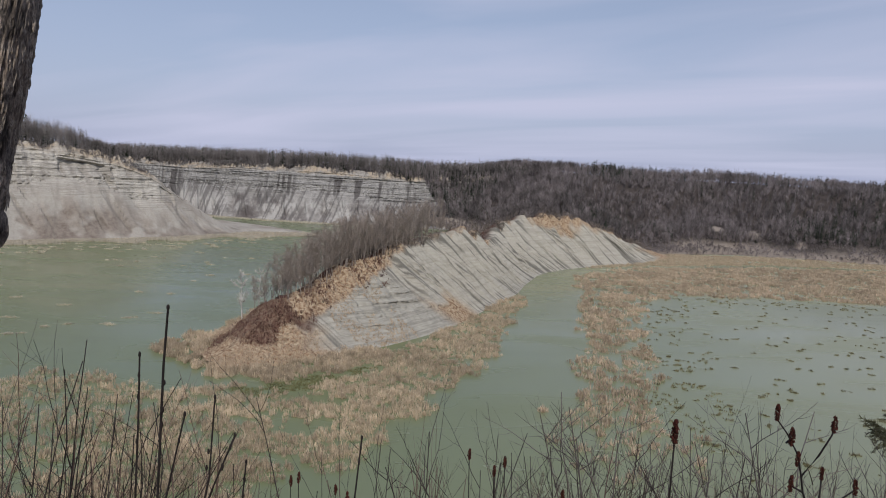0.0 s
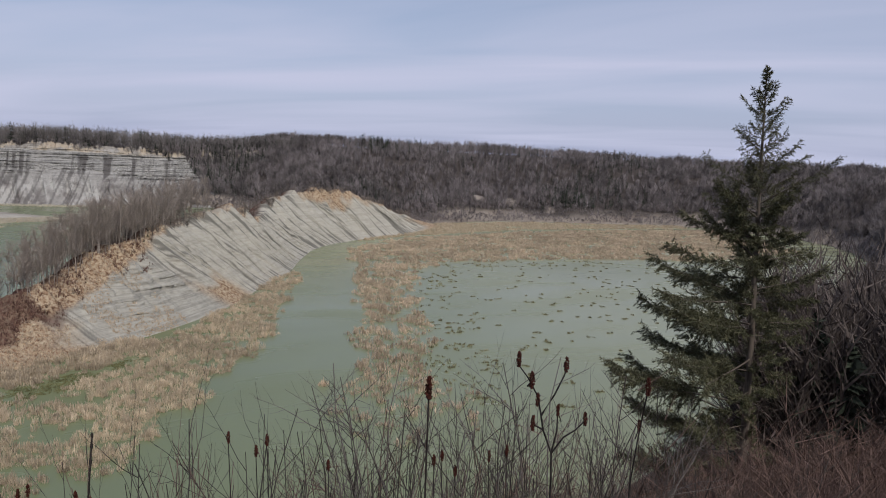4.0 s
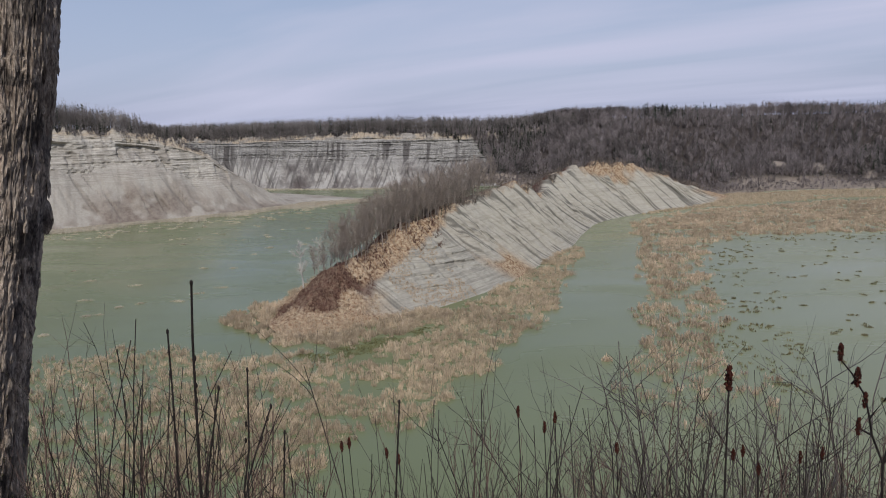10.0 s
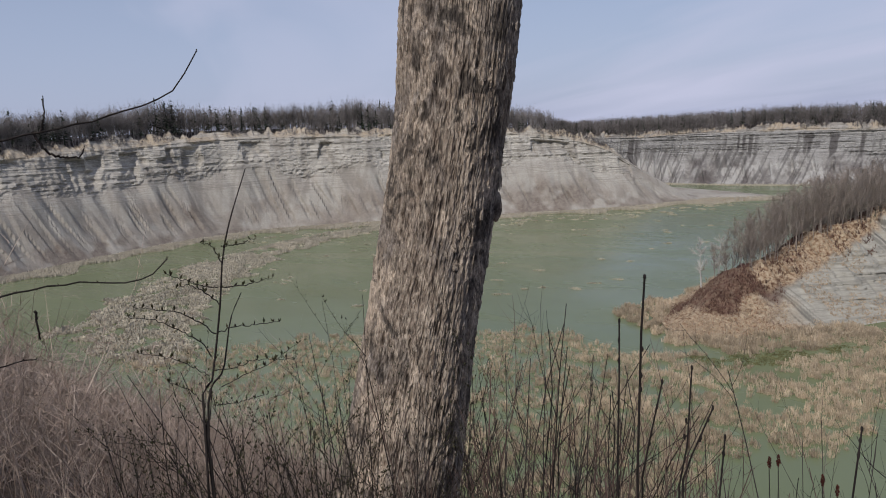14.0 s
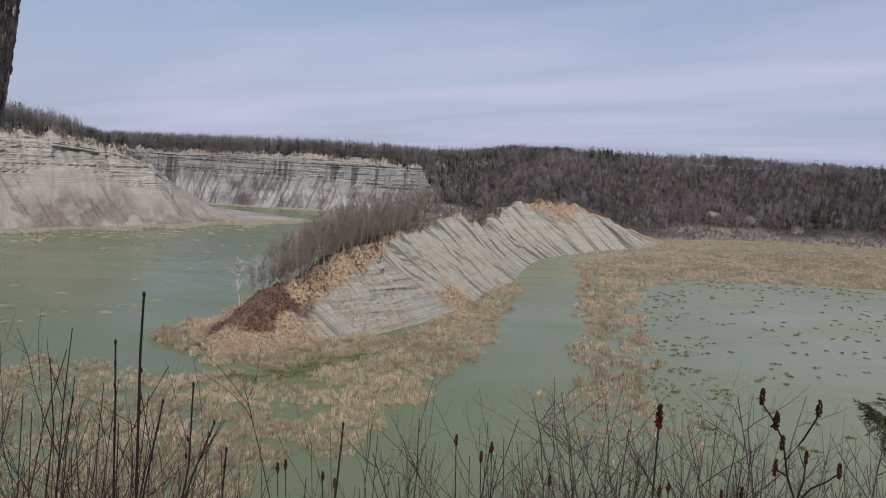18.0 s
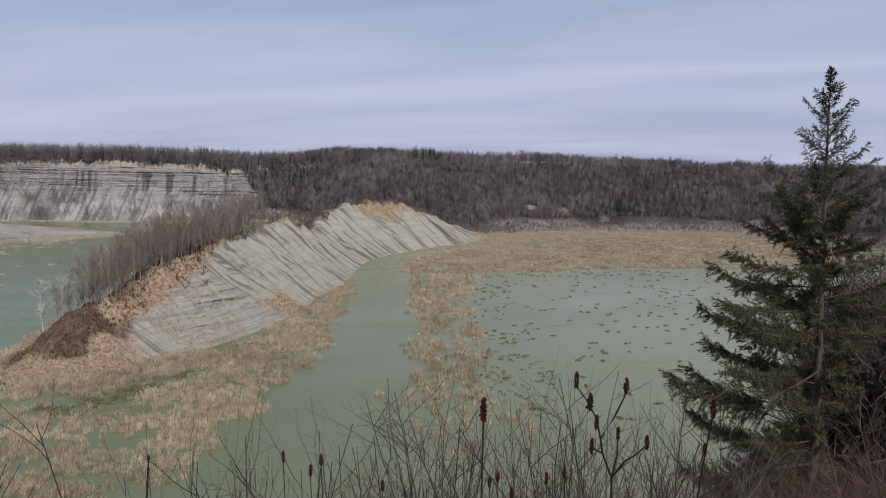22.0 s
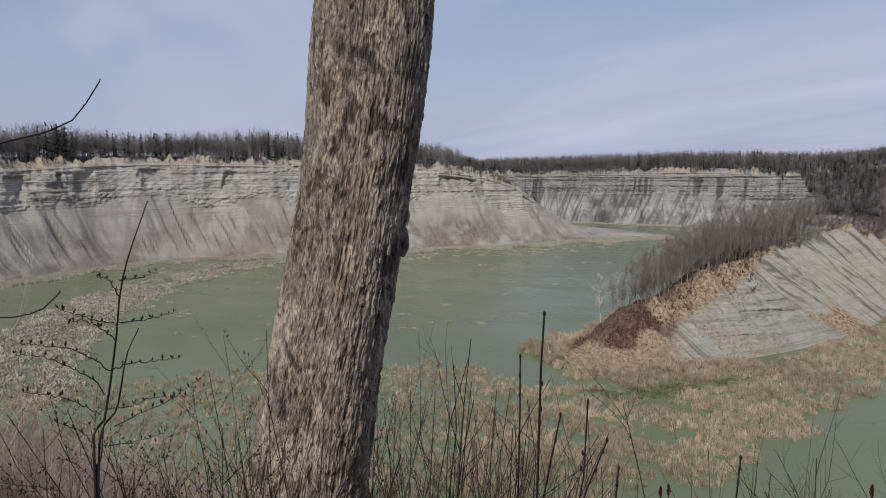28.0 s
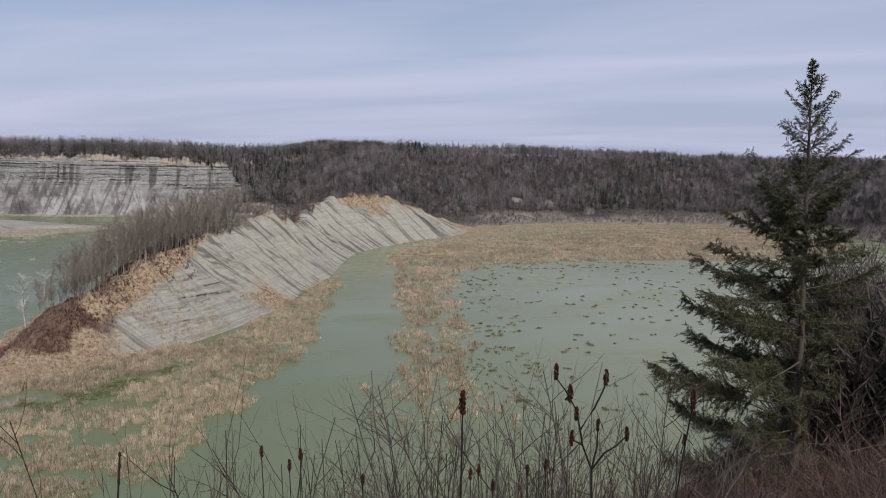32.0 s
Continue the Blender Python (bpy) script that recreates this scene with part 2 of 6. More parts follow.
def cliff_material(name, dark, mid, light, talus_a, talus_b):
    n = Nodes(name)
    pos = n.geo.outputs["Position"]
    warp = n.noise(pos, 0.05, 3, 0.5)
    beds = n.noise(pos, 1.0, 6, 0.75, 0.15, (0.008, 0.008, 0.55))
    fine = n.noise(pos, 1.0, 3, 0.7, 0.1, (0.02, 0.02, 1.3))
    rock = n.ramp(beds, [(0.36, dark), (0.41, mid), (0.46, light), (0.485, dark), (0.51, mid), (0.57, light), (0.61, mid), (0.64, dark), (0.68, light)])
    rock = n.mix(0.55, rock, n.ramp(fine, [(0.36, 0.35), (0.45, 1.0), (0.56, 1.05), (0.66, 0.7)]), "MULTIPLY")
    chips = n.noise(pos, 1.0, 6, 0.75, 0.0, (1.0, 1.0, 1.8))
    rock = n.mix(0.75, rock, n.ramp(chips, [(0.34, 0.5), (0.5, 0.95), (0.64, 1.2)]), "MULTIPLY")
    rock = n.mix(0.6, rock, n.ramp(warp, [(0.35, 0.75), (0.65, 1.05)]), "MULTIPLY")
    scree = n.mix(n.ramp(n.noise(pos, 0.035, 6, 0.62, 0.5), [(0.46, 0.0), (0.66, 1.0)]), talus_a, talus_b)
    scree = n.mix(0.6, scree, n.ramp(n.noise(pos, 0.7, 5, 0.7), [(0.3, 0.68), (0.7, 1.05)]), "MULTIPLY")
    scree = n.mix(n.attr("foot"), scree, n.ramp(n.noise(pos, 0.3, 5, 0.7), [(0.3, (0.16, 0.125, 0.105)), (0.6, (0.28, 0.238, 0.20))]))
    col = n.mix(n.attr("talus"), rock, scree)
    # dark streaks: brown runs in the scree, plus gully shade put into the colour
    col = n.mix(n.math("MULTIPLY", n.attr("streak"), 0.85), col, n.mix(0.6, talus_b, n.mix(0.4, dark, (0.0, 0.0, 0.0))))
    soil = n.ramp(n.noise(pos, 0.25, 5, 0.65), [(0.34, (0.20, 0.155, 0.118)), (0.46, (0.40, 0.345, 0.28)), (0.56, (0.47, 0.385, 0.285)), (0.66, (0.20, 0.155, 0.118))])
    col = n.mix(n.attr("soil"), col, soil)
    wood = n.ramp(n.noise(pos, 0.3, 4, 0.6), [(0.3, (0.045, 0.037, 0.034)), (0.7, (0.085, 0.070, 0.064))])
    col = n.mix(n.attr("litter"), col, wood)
    return n.done(col, 0.95, n.noise(pos, 0.8, 6, 0.7), 0.9, 0.6, spec=0.1)


mat_left = cliff_material("shale_left", (0.24, 0.22, 0.192), (0.44, 0.405, 0.355), (0.60, 0.555, 0.49), (0.43, 0.393, 0.343), (0.30, 0.255, 0.215))
mat_far = cliff_material("shale_far", (0.09, 0.086, 0.084), (0.28, 0.265, 0.247), (0.46, 0.438, 0.408), (0.45, 0.425, 0.393), (0.13, 0.11, 0.104))
mat_hill = cliff_material("hill_soil", (0.12, 0.10, 0.085), (0.2, 0.17, 0.14), (0.3, 0.26, 0.22), (0.40, 0.34, 0.285), (0.20, 0.15, 0.12))


def water_material():
    n = Nodes("silty_green_water")
    pos = n.geo.outputs["Position"]
    broad = n.noise(pos, 0.010, 4, 0.55, 0.6)
    col = n.ramp(broad, [(0.3, (0.15, 0.172, 0.082)), (0.55, (0.19, 0.212, 0.115)), (0.75, (0.22, 0.235, 0.138))])
    part_x = n.nt.nodes.new("ShaderNodeSeparateXYZ")
    n.put(part_x.inputs[0], pos)
    # the colour turns paler towards +x, over the lagoon
    pale_by_x = n.ramp(n.math("ADD", n.math("MULTIPLY", part_x.outputs[0], 0.002), 0.5), [(0.5, 0.0), (0.8, 1.0)])
    col = n.mix(pale_by_x, n.mix(0.35, col, (0.13, 0.16, 0.075)), n.mix(0.65, col, (0.31, 0.315, 0.195)))
    ripple = n.noise(pos, 1.2, 3, 0.6, 0.0, (1.0, 2.2, 1.0))
    gust = n.noise(pos, 0.018, 3, 0.5, 0.4, (1.0, 2.5, 1.0))
    rough = n.ramp(gust, [(0.35, 0.16), (0.7, 0.34)])
    return n.done(col, rough, ripple, 0.25, 0.08, spec=0.5, IOR=1.33)


mat_water = water_material()


def plain_plant(name, cols, rough=0.85, scale=3.0, per_island=True, spec=0.15, depth=0.55, tone=None):
    """Twigs or blades that differ one by one, patch by patch and, with tone (low, high), clump by clump."""
    n = Nodes(name)
    col = n.ramp(n.island() if per_island else n.any(), [(k / max(1, len(cols) - 1), c) for k, c in enumerate(cols)])
    col = n.mix(1.0, col, n.ramp(n.noise(n.geo.outputs["Position"], scale, 3, 0.6), [(0.32, depth), (0.68, 1.1)]), "MULTIPLY")
    if tone:
        col = n.mix(1.0, col, n.ramp(n.attr("tone"), [(0.0, tone[0]), (1.0, tone[1])]), "MULTIPLY")
    return n.done(col, rough, spec=spec)


mat_reed = plain_plant("dry_reed", [(0.45, 0.355, 0.245), (0.57, 0.455, 0.33), (0.65, 0.535, 0.40), (0.50, 0.395, 0.275)], scale=0.4, depth=0.7, tone=(0.62, 1.28))
mat_reed_red = plain_plant("russet_reed", [(0.49, 0.38, 0.275), (0.61, 0.485, 0.36), (0.55, 0.43, 0.315)], scale=0.3, depth=0.7, tone=(0.62, 1.28))
mat_pale_reed = plain_plant("pale_reed", [(0.49, 0.43, 0.335), (0.57, 0.51, 0.41), (0.64, 0.58, 0.475), (0.51, 0.445, 0.345)], scale=0.3, depth=0.75, tone=(0.7, 1.2))
mat_tuft = plain_plant("drowned_reed", [(0.55, 0.49, 0.38), (0.66, 0.60, 0.48), (0.48, 0.43, 0.32)], scale=0.2)
mat_sedge = plain_plant("wet_sedge", [(0.20, 0.18, 0.10), (0.29, 0.25, 0.15), (0.17, 0.17, 0.085)], scale=0.2)
mat_bare = plain_plant("bare_twigs", [(0.205, 0.175, 0.17), (0.275, 0.238, 0.232), (0.34, 0.30, 0.295), (0.225, 0.19, 0.185)], scale=0.025, tone=(0.5, 1.3))
mat_rim = plain_plant("rim_twigs", [(0.20, 0.175, 0.165), (0.27, 0.24, 0.228), (0.33, 0.30, 0.285), (0.22, 0.19, 0.18)], scale=0.03, tone=(0.6, 1.15))
mat_ridge = plain_plant("ridge_twigs", [(0.18, 0.145, 0.12), (0.26, 0.213, 0.18), (0.31, 0.262, 0.225)], scale=0.05)
mat_pine = plain_plant("far_conifer", [(0.035, 0.045, 0.034), (0.06, 0.072, 0.05), (0.045, 0.055, 0.042)], scale=0.05)
mat_redbrush = plain_plant("red_brown_brush", [(0.15, 0.083, 0.066), (0.225, 0.125, 0.098), (0.12, 0.066, 0.054)], scale=0.3)


# ---- the large structure ----
def lay_bank(name, rows, n, steps, mat, shape, label):
    """A bank lofted outward from its foot. rows: x, y of the foot, way outward (degrees clockwise from +y), height, setback of the rim."""
    c, s = curve_through(rows, n)
    way = np.radians(c[:, 2])
    out = np.stack([np.sin(way), np.cos(way)], 1)
    d, z, attrs = shape(s[:, None], c[:, 3:4], c[:, 4:5], np.asarray(steps)[None, :], c)
    v = np.empty((*d.shape, 3))
    v[..., 0] = c[:, :1] + out[:, :1] * d
    v[..., 1] = c[:, 1:2] + out[:, 1:2] * d
    v[..., 2] = z
    ob = thing(name, label, "cliff", kind="structure", data=grid_mesh(name, v, mat, False, attrs))
    return ob, v


def cliff_shape(share, rill, seed, ledge=1.4, rim_soil=0.10, swell=6.0, foot_dark=1.0, gully=1.0, streak_wide=1.0, fine=1.0, alcove=1.0, horns=1.0):
    """Profile of a shale cliff: a scree apron up to that share of the height, then a bedded wall, a soil lip, then the plateau."""

    def shape(s, high, back, u, c):
        # u: 0..1 apron, 1..2 wall, 2..3 lip, 3..4 plateau
        apron, wall, lip, top = (np.clip(u - k, 0, 1) for k in range(4))
        sx = s + 0 * u
        cut = share * (1 + 0.16 * vnoise(sx / 38, 0 * sx, seed=seed) + 0.07 * vnoise(sx / 9, 0 * sx, seed=seed + 1))
        lip_h = rim_soil * (1 + 0.22 * vnoise(sx / 60, 0 * sx, seed=seed + 2))
        low = np.where(u < 1, apron**1.08 * cut, cut)
        z = high * np.where(u < 1, low, np.where(u < 2, cut + (1 - lip_h - cut) * wall, 1 - lip_h + lip_h * lip**0.8))
        z = z + top**1.5 * (25 + 6 * vnoise(sx / 60, top * 8, seed=seed + 3))
        d = back * (0.62 * apron + 0.20 * wall + 0.18 * lip) + 4200 * top**2.6
        # rills down the scree, buttresses, gullies and beds in the wall
        deep = np.sin(np.pi * np.clip(apron, 0, 1)) * (u <= 1)
        warp = sx + 4 * vnoise(sx / 23, apron * 2, seed=seed + 4) + 9 * apron
        ridge = 1 - np.abs(vnoise(warp / rill, 0.5 * apron, seed=seed + 5))
        d = d + deep * gully * 4.6 * (0.72 - ridge) + deep * gully * fine * 2.6 * vnoise(warp / (0.36 * rill), 1.1 * apron, seed=seed + 6) + deep * fine * 1.2 * vnoise(warp / (0.13 * rill), 2.0 * apron, seed=seed + 16)
        tall = np.clip(high / 62, 0, 1) ** 1.5
        on_wall = smooth(0.85, 1.05, u) * (1 - smooth(2.0, 2.2, u)) * tall
        zz = z * 0.55
        notch = smooth(0.12, 0.42, vnoise((sx - 0.12 * z) / 11, z / 50, seed=seed + 14) + 0.25 * vnoise(sx / 3.5, z / 6, seed=seed + 42)) * smooth(1.15, 1.5, u + 0.2 * vnoise(sx / 4, 0 * sx, seed=seed + 43)) * (1 - smooth(1.80, 1.90, u))
        d = d + alcove * swell * 1.1 * notch * tall
        d = d + on_wall * (swell * 0.5 * fbm(sx / 26, z / 60, octaves=3, seed=seed + 7) + ledge * vnoise(zz, sx / 140, seed=seed + 8) + 0.7 * ledge * vnoise(zz * 2.2, sx / 110, seed=seed + 9))
        d = d + on_wall * (0.5 * fbm(sx / 9, z / 5, octaves=3, seed=seed + 10) + 0.55 * vnoise(sx / 2.2, z / 1.3, seed=seed + 26) + 0.9 * vnoise(sx / 1.8, z / 1.5, seed=seed + 44) * (1 - smooth(1.1, 1.5, u)))
        d = d + on_wall * (gully - 0.8) * 2.2 * (np.abs(vnoise((sx - 0.1 * z) / 7, z / 60, seed=seed + 28)) + 0.5 * np.abs(vnoise((sx - 0.1 * z) / 2.8, z / 40, seed=seed + 29)))
        d = d + 1.3 * tall * smooth(-0.3, 0.4, vnoise(sx / 14, 0 * sx, seed=seed + 46)) * smooth(1.84, 1.90, u) * (1 - smooth(1.95, 2.0, u))
        on_lip = np.clip(1 - np.abs(u - 2.5) / 0.9, 0, 1)
        d = d + tall * on_lip * 2.6 * fbm(sx / 3.2, z / 9, octaves=3, seed=seed + 11)
        horn = (1 - np.abs(vnoise(sx / (7.0 * horns), 0 * sx, seed=seed + 15))) + 0.5 * (1 - np.abs(vnoise(sx / 2.7, 0 * sx, seed=seed + 19))) + 0.3 * vnoise(sx / 1.3, 0 * sx, seed=seed + 25)
        z = z + (horn - 0.95) * 0.6 * horns * (0.7 + 0.5 * vnoise(sx / 30, 0 * sx, seed=seed + 20)) * smooth(2.1, 2.85, u) * (1 - smooth(3.02, 3.1, u)) * high / 12
        # sharp-edged gullies that start below the wall and widen as they run down
        run = (sx + 13 * apron + 0.4 * vnoise(sx / 6, apron * 4, seed=seed + 36)) / 4.2
        gulch = smooth(0.08, 0.55, vnoise(run, 0.9 * apron, seed=seed + 37) + 0.3 * vnoise(sx / 45, 0 * sx, seed=seed + 38) + 0.25 * vnoise((sx + 13 * apron) / 1.5, 2 * apron, seed=seed + 45)) * smooth(0.04, 0.3, apron) * (1 - smooth(0.7, 0.97, apron + 0.15 * vnoise(sx / 5, 0 * sx, seed=seed + 39))) * (u <= 1)
        d = d + 2.0 * gulch * np.clip(high / 62, 0, 1)
        z = np.where(u <= 0, -3.0, z)
        talus = 1 - 0.55 * smooth(0.55, 0.9, u + 0.12 * vnoise(sx / 15, z / 12, seed=seed + 30)) - 0.45 * smooth(0.93, 1.06, u + 0.05 * vnoise(sx / 8, z / 6, seed=seed + 18)) + 0 * z
        soil = smooth(1.95, 2.05, u + 0.03 * vnoise(sx / 6, z / 5, seed=seed + 13)) * (1 - smooth(3.0, 3.12, u))
        talus = np.maximum(talus, 1 - smooth(26, 52, high + 0 * z + 8 * vnoise(sx / 9, z / 7, seed=seed + 21)))
        soil = soil * smooth(30, 50, high + 0 * z) * (0.25 + 0.75 * smooth(-0.5, 0.2, fbm(sx / 9, z / 4, octaves=3, seed=seed + 47)))
        # brown streaks and furrow shade, both carried by colour
        streak_noise = vnoise(warp / (4.5 * streak_wide), 0.9 * apron, seed=seed + 22) * 0.6 + vnoise(warp / (1.7 * streak_wide), 1.8 * apron, seed=seed + 23) * 0.6
        streak_noise = streak_noise + 0.35 * vnoise(sx / 31, u * 1.5, seed=seed + 24)
        streak = smooth(-0.35, 0.3, vnoise(sx / 37, 1.2 * apron, seed=seed + 27)) * min(1.0, 0.1 + 0.7 * gully) * fine * smooth(0.16, 0.40, streak_noise + 0.10 * (gully - 1)) * (1 - smooth(1.7, 2.0, u)) * (0.35 + 0.65 * smooth(0.1, 0.7, apron))
        lean = sx - 0.3 * z
        furrow = 0.8 * vnoise(lean / 2.2, z / 40, seed=seed + 31) + 0.7 * vnoise(lean / 1.2, z / 25, seed=seed + 32) + 0.5 * vnoise(sx / 30, z / 30, seed=seed + 33)
        streak = np.maximum(streak, max(0.0, 0.95 * fine - 0.2) * smooth(0.15, 0.55, furrow) * (1 - smooth(1.0, 1.5, u)))
        joint = smooth(0.35, 0.75, vnoise(sx / 2.6, z / 16, seed=seed + 34) * 0.7 + 0.5 * vnoise(sx / 11, z / 9, seed=seed + 35)) * smooth(0.95, 1.1, u) * (1 - smooth(1.9, 2.0, u))
        # rock joints, then the gullies' shade painted as dark colour
        streak = np.maximum(np.maximum(streak, 0.6 * joint), 0.55 * gulch * smooth(-0.4, 0.4, vnoise(sx / 2.0, apron * 9, seed=seed + 40)))
        foot = (1 - smooth(0.05, 0.55, apron + 0.30 * fbm(sx / 26, 2 * apron, octaves=3, seed=seed + 17))) * (u <= 1) * smooth(-0.5, 0.4, fbm(sx / 10, 5 * apron, octaves=3, seed=seed + 41))
        return d, z, {"talus": talus, "foot": foot * foot_dark + 0 * z, "soil": soil, "streak": streak + 0 * z, "litter": (smooth(2.9, 3.05, u) + 0 * z) * smooth(8, 30, high)}

    return shape


UP = np.r_[np.linspace(0, 1, 60), np.linspace(1, 2, 60)[1:], np.linspace(2, 3, 16)[1:], 3.02, 3.06, 3.12, 3.2, 3.3, 3.4, 3.5, 3.6, 3.7, 3.8, 3.9, 4.0]
LEFT_BANK = [
    (-330, -140, -100, 64, 52), (-368, 20, -96, 63, 52), (-392, 141, -90, 63, 54), (-405, 200, -88, 66, 56), (-417, 264, -80, 72, 58),
    (-417, 311, -70, 74, 58), (-403, 352, -58, 74, 58), (-344, 413, -48, 71, 56), (-278, 466, -46, 68, 54), (-236, 503, -46, 63, 50),
    (-208, 530, -48, 50, 42), (-188, 558, -50, 27, 34), (-170, 590, -54, 6, 20), (-160, 606, -56, 2.5, 14), (-128, 618, -60, 1.5, 10), (-108, 622, -62, 0.5, 8),
]
cliff_left, LEFT_V = lay_bank("cliff_left", LEFT_BANK, 900, UP, mat_left, cliff_shape(0.56, 22, 3, 0.65, 0.10, 6.0, 1.2, 1.15, 1.4, 0.55, 0.75, 1.5), "pale grey shale cliff above grey scree with a tan soil lip")
FAR_BANK = [
    (-520, 900, -20, 58, 60), (-420, 860, -15, 58, 60), (-300, 795, -12, 57, 58), (-230, 760, -8, 58, 58), (-123, 749, 0, 58, 56), (-31, 752, 6, 55, 58),
    (40, 735, 10, 58, 90), (100, 690, 8, 62, 130),
]
cliff_far, FAR_V = lay_bank("cliff_far", FAR_BANK, 700, UP, mat_far, cliff_shape(0.50, 13, 40, 1.2, 0.13, 3.0, 0.15, 1.8, 1.5, 1.0, 0.5, 2.0), "distant grey shale cliff with dark beds over furrowed scree")


OUTCROPS = [(172, 662, 9), (262, 690, 10), (298, 684, 8), (330, 655, 6), (230, 648, 5)]  # pale earth breaking through the wood


def hill_shape(s, high, back, u, c):
    """A wooded slope: a low cut bank, then a long rise to the plateau."""
    sx = s + 0 * u
    rise, top = np.clip(u, 0, 1), np.clip(u - 1, 0, 1)
    bump = fbm(sx / 70, rise * 2.2, octaves=4, seed=71)
    cut = 0.11 + 0.05 * vnoise(sx / 40, 0 * sx, seed=72)
    z = high * (np.where(rise < 0.12, rise / 0.12 * cut, cut + (1 - cut) * (np.maximum(rise - 0.12, 0) / 0.88) ** 0.85)) + 13 * bump * np.sin(np.pi * rise) * smooth(0.1, 0.4, rise)
    z = z + 12 * top**1.4 + 3 * top * vnoise(sx / 90, 3 * top, seed=74)
    d = back * rise + 3600 * top**2.4 + 9 * vnoise(sx / 33, rise * 3, seed=73) * smooth(0.0, 0.1, rise) + 3 * vnoise(sx / 9, rise * 5, seed=75) * (1 - smooth(0.1, 0.2, rise))
    z = np.where(u <= 0, -3.0, z)
    bare = (1 - smooth(0.10, 0.2, rise + 0.06 * bump)) + 0 * z
    way = np.radians(c[:, 2:3])
    px, py = c[:, :1] + np.sin(way) * d, c[:, 1:2] + np.cos(way) * d
    for ox, oy, size in OUTCROPS:
        bare = np.maximum(bare, 1 - smooth(0.5, 1.0, np.hypot(px - ox, (py - oy) * 0.7) / size + 0.3 * vnoise(px / 4, py / 4, seed=76)))
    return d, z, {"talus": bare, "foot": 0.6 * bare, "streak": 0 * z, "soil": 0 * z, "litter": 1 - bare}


HILL_UP = np.r_[np.linspace(0, 0.14, 14), np.linspace(0.14, 1, 60)[1:], 1.03, 1.08, 1.15, 1.25, 1.4, 1.55, 1.7, 1.85, 2.0]
HILL_BANK = [
    (-75, 762, 2, 32, 90), (-20, 756, 2, 57, 130), (40, 728, 2, 64, 160), (82, 670, 0, 67, 175), (118, 600, 2, 67, 190), (140, 582, 4, 66, 195), (166, 590, 8, 65, 200), (225, 622, 14, 65, 210), (285, 634, 22, 65, 210), (350, 622, 32, 64, 210),
    (397, 614, 40, 61, 205), (445, 600, 48, 60, 200), (482, 540, 58, 59, 180), (480, 450, 68, 58, 150), (430, 370, 78, 58, 130), (345, 300, 92, 58, 120), (250, 225, 112, 58, 110),
    (170, 165, 128, 58, 105), (118, 135, 140, 58, 105),
]
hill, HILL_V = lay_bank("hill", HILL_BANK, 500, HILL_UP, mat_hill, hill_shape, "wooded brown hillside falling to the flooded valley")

# the near bank: loft from the water's edge up to the rim where the camera stands, then the plateau behind it
BANK_FOOT = [(-420, 120), (-300, 95), (-200, 78), (-120, 84), (-60, 88), (-25, 88), (0, 88), (25, 92), (60, 104), (100, 128), (150, 165), (230, 225)]
BANK_RIM = [(-330, -60), (-180, -30), (-70, -6), (-22, 0.2), (-8, 0.9), (-2, 1.1), (0, 1.1), (3, 1.0), (9, 0.0), (24, -3.0), (90, 8), (230, 60)]


def near_bank():
    k = np.linspace(0, len(BANK_RIM) - 1, 700)
    rim = np.stack([np.interp(k, range(len(BANK_RIM)), [p[a] for p in BANK_RIM]) for a in (0, 1)], 1)
    foot = np.stack([np.interp(k, range(len(BANK_FOOT)), [p[a] for p in BANK_FOOT]) for a in (0, 1)], 1)
    u = np.r_[np.linspace(0, 1, 70) ** 0.45, 1.004, 1.01, 1.02, 1.04, 1.08, 1.15, 1.3, 1.6, 2.0][None, :, None]
    rise = np.clip(u, 0, 1)
    past = np.clip(u - 1, 0, 1)
    way = rim - foot
    way /= np.linalg.norm(way, axis=1, keepdims=True)
    xy = foot[:, None] + (rim - foot)[:, None] * rise + way[:, None] * past**2 * 3500
    z = -3 + 61.3 * rise[..., 0] ** 1.02 + 0 * xy[..., 0]
    rough = 0.9 * fbm(xy[..., 0] / 12, xy[..., 1] / 12, octaves=4, seed=90) * np.clip((1 - rise[..., 0]) * 12, 0.05, 1) + 0.04 * fbm(xy[..., 0] * 1.5, xy[..., 1] * 1.5, octaves=3, seed=91)
    v = np.dstack([xy, (z + rough)[..., None]])
    return v


n_ = Nodes("leaf_litter")
p_ = n_.geo.outputs["Position"]
c_ = n_.ramp(n_.noise(p_, 2.5, 6, 0.7), [(0.3, (0.05, 0.036, 0.028)), (0.5, (0.11, 0.078, 0.058)), (0.7, (0.18, 0.135, 0.10))])
mat_litter = n_.done(c_, 0.95, n_.noise(p_, 14, 5, 0.7), 0.8, 0.03, spec=0.1)
NEAR_V = near_bank()
ground = thing("ground", "leaf-littered bank falling steeply from the rim", "ground", kind="structure", data=grid_mesh("ground", NEAR_V, mat_litter))

# water and the bed under it
sheet = np.array([[[-4000.0, -300.0, 0], [-4000, 4500, 0]], [[4000, -300, 0], [4000, 4500, 0]]])
water = thing("water", "flat silty green flood water", "water", kind="structure", data=grid_mesh("water", sheet, mat_water))

# the hogback: a narrow shale ridge that runs into the lake
n_ = Nodes("ridge_shale")
p_ = n_.geo.outputs["Position"]
beds_ = n_.noise(p_, 1.0, 5, 0.75, 0.2, (0.03, 0.03, 0.9))
rock_ = n_.ramp(beds_, [(0.34, (0.175, 0.165, 0.142)), (0.45, (0.30, 0.283, 0.242)), (0.55, (0.47, 0.446, 0.384)), (0.66, (0.335, 0.315, 0.27))])
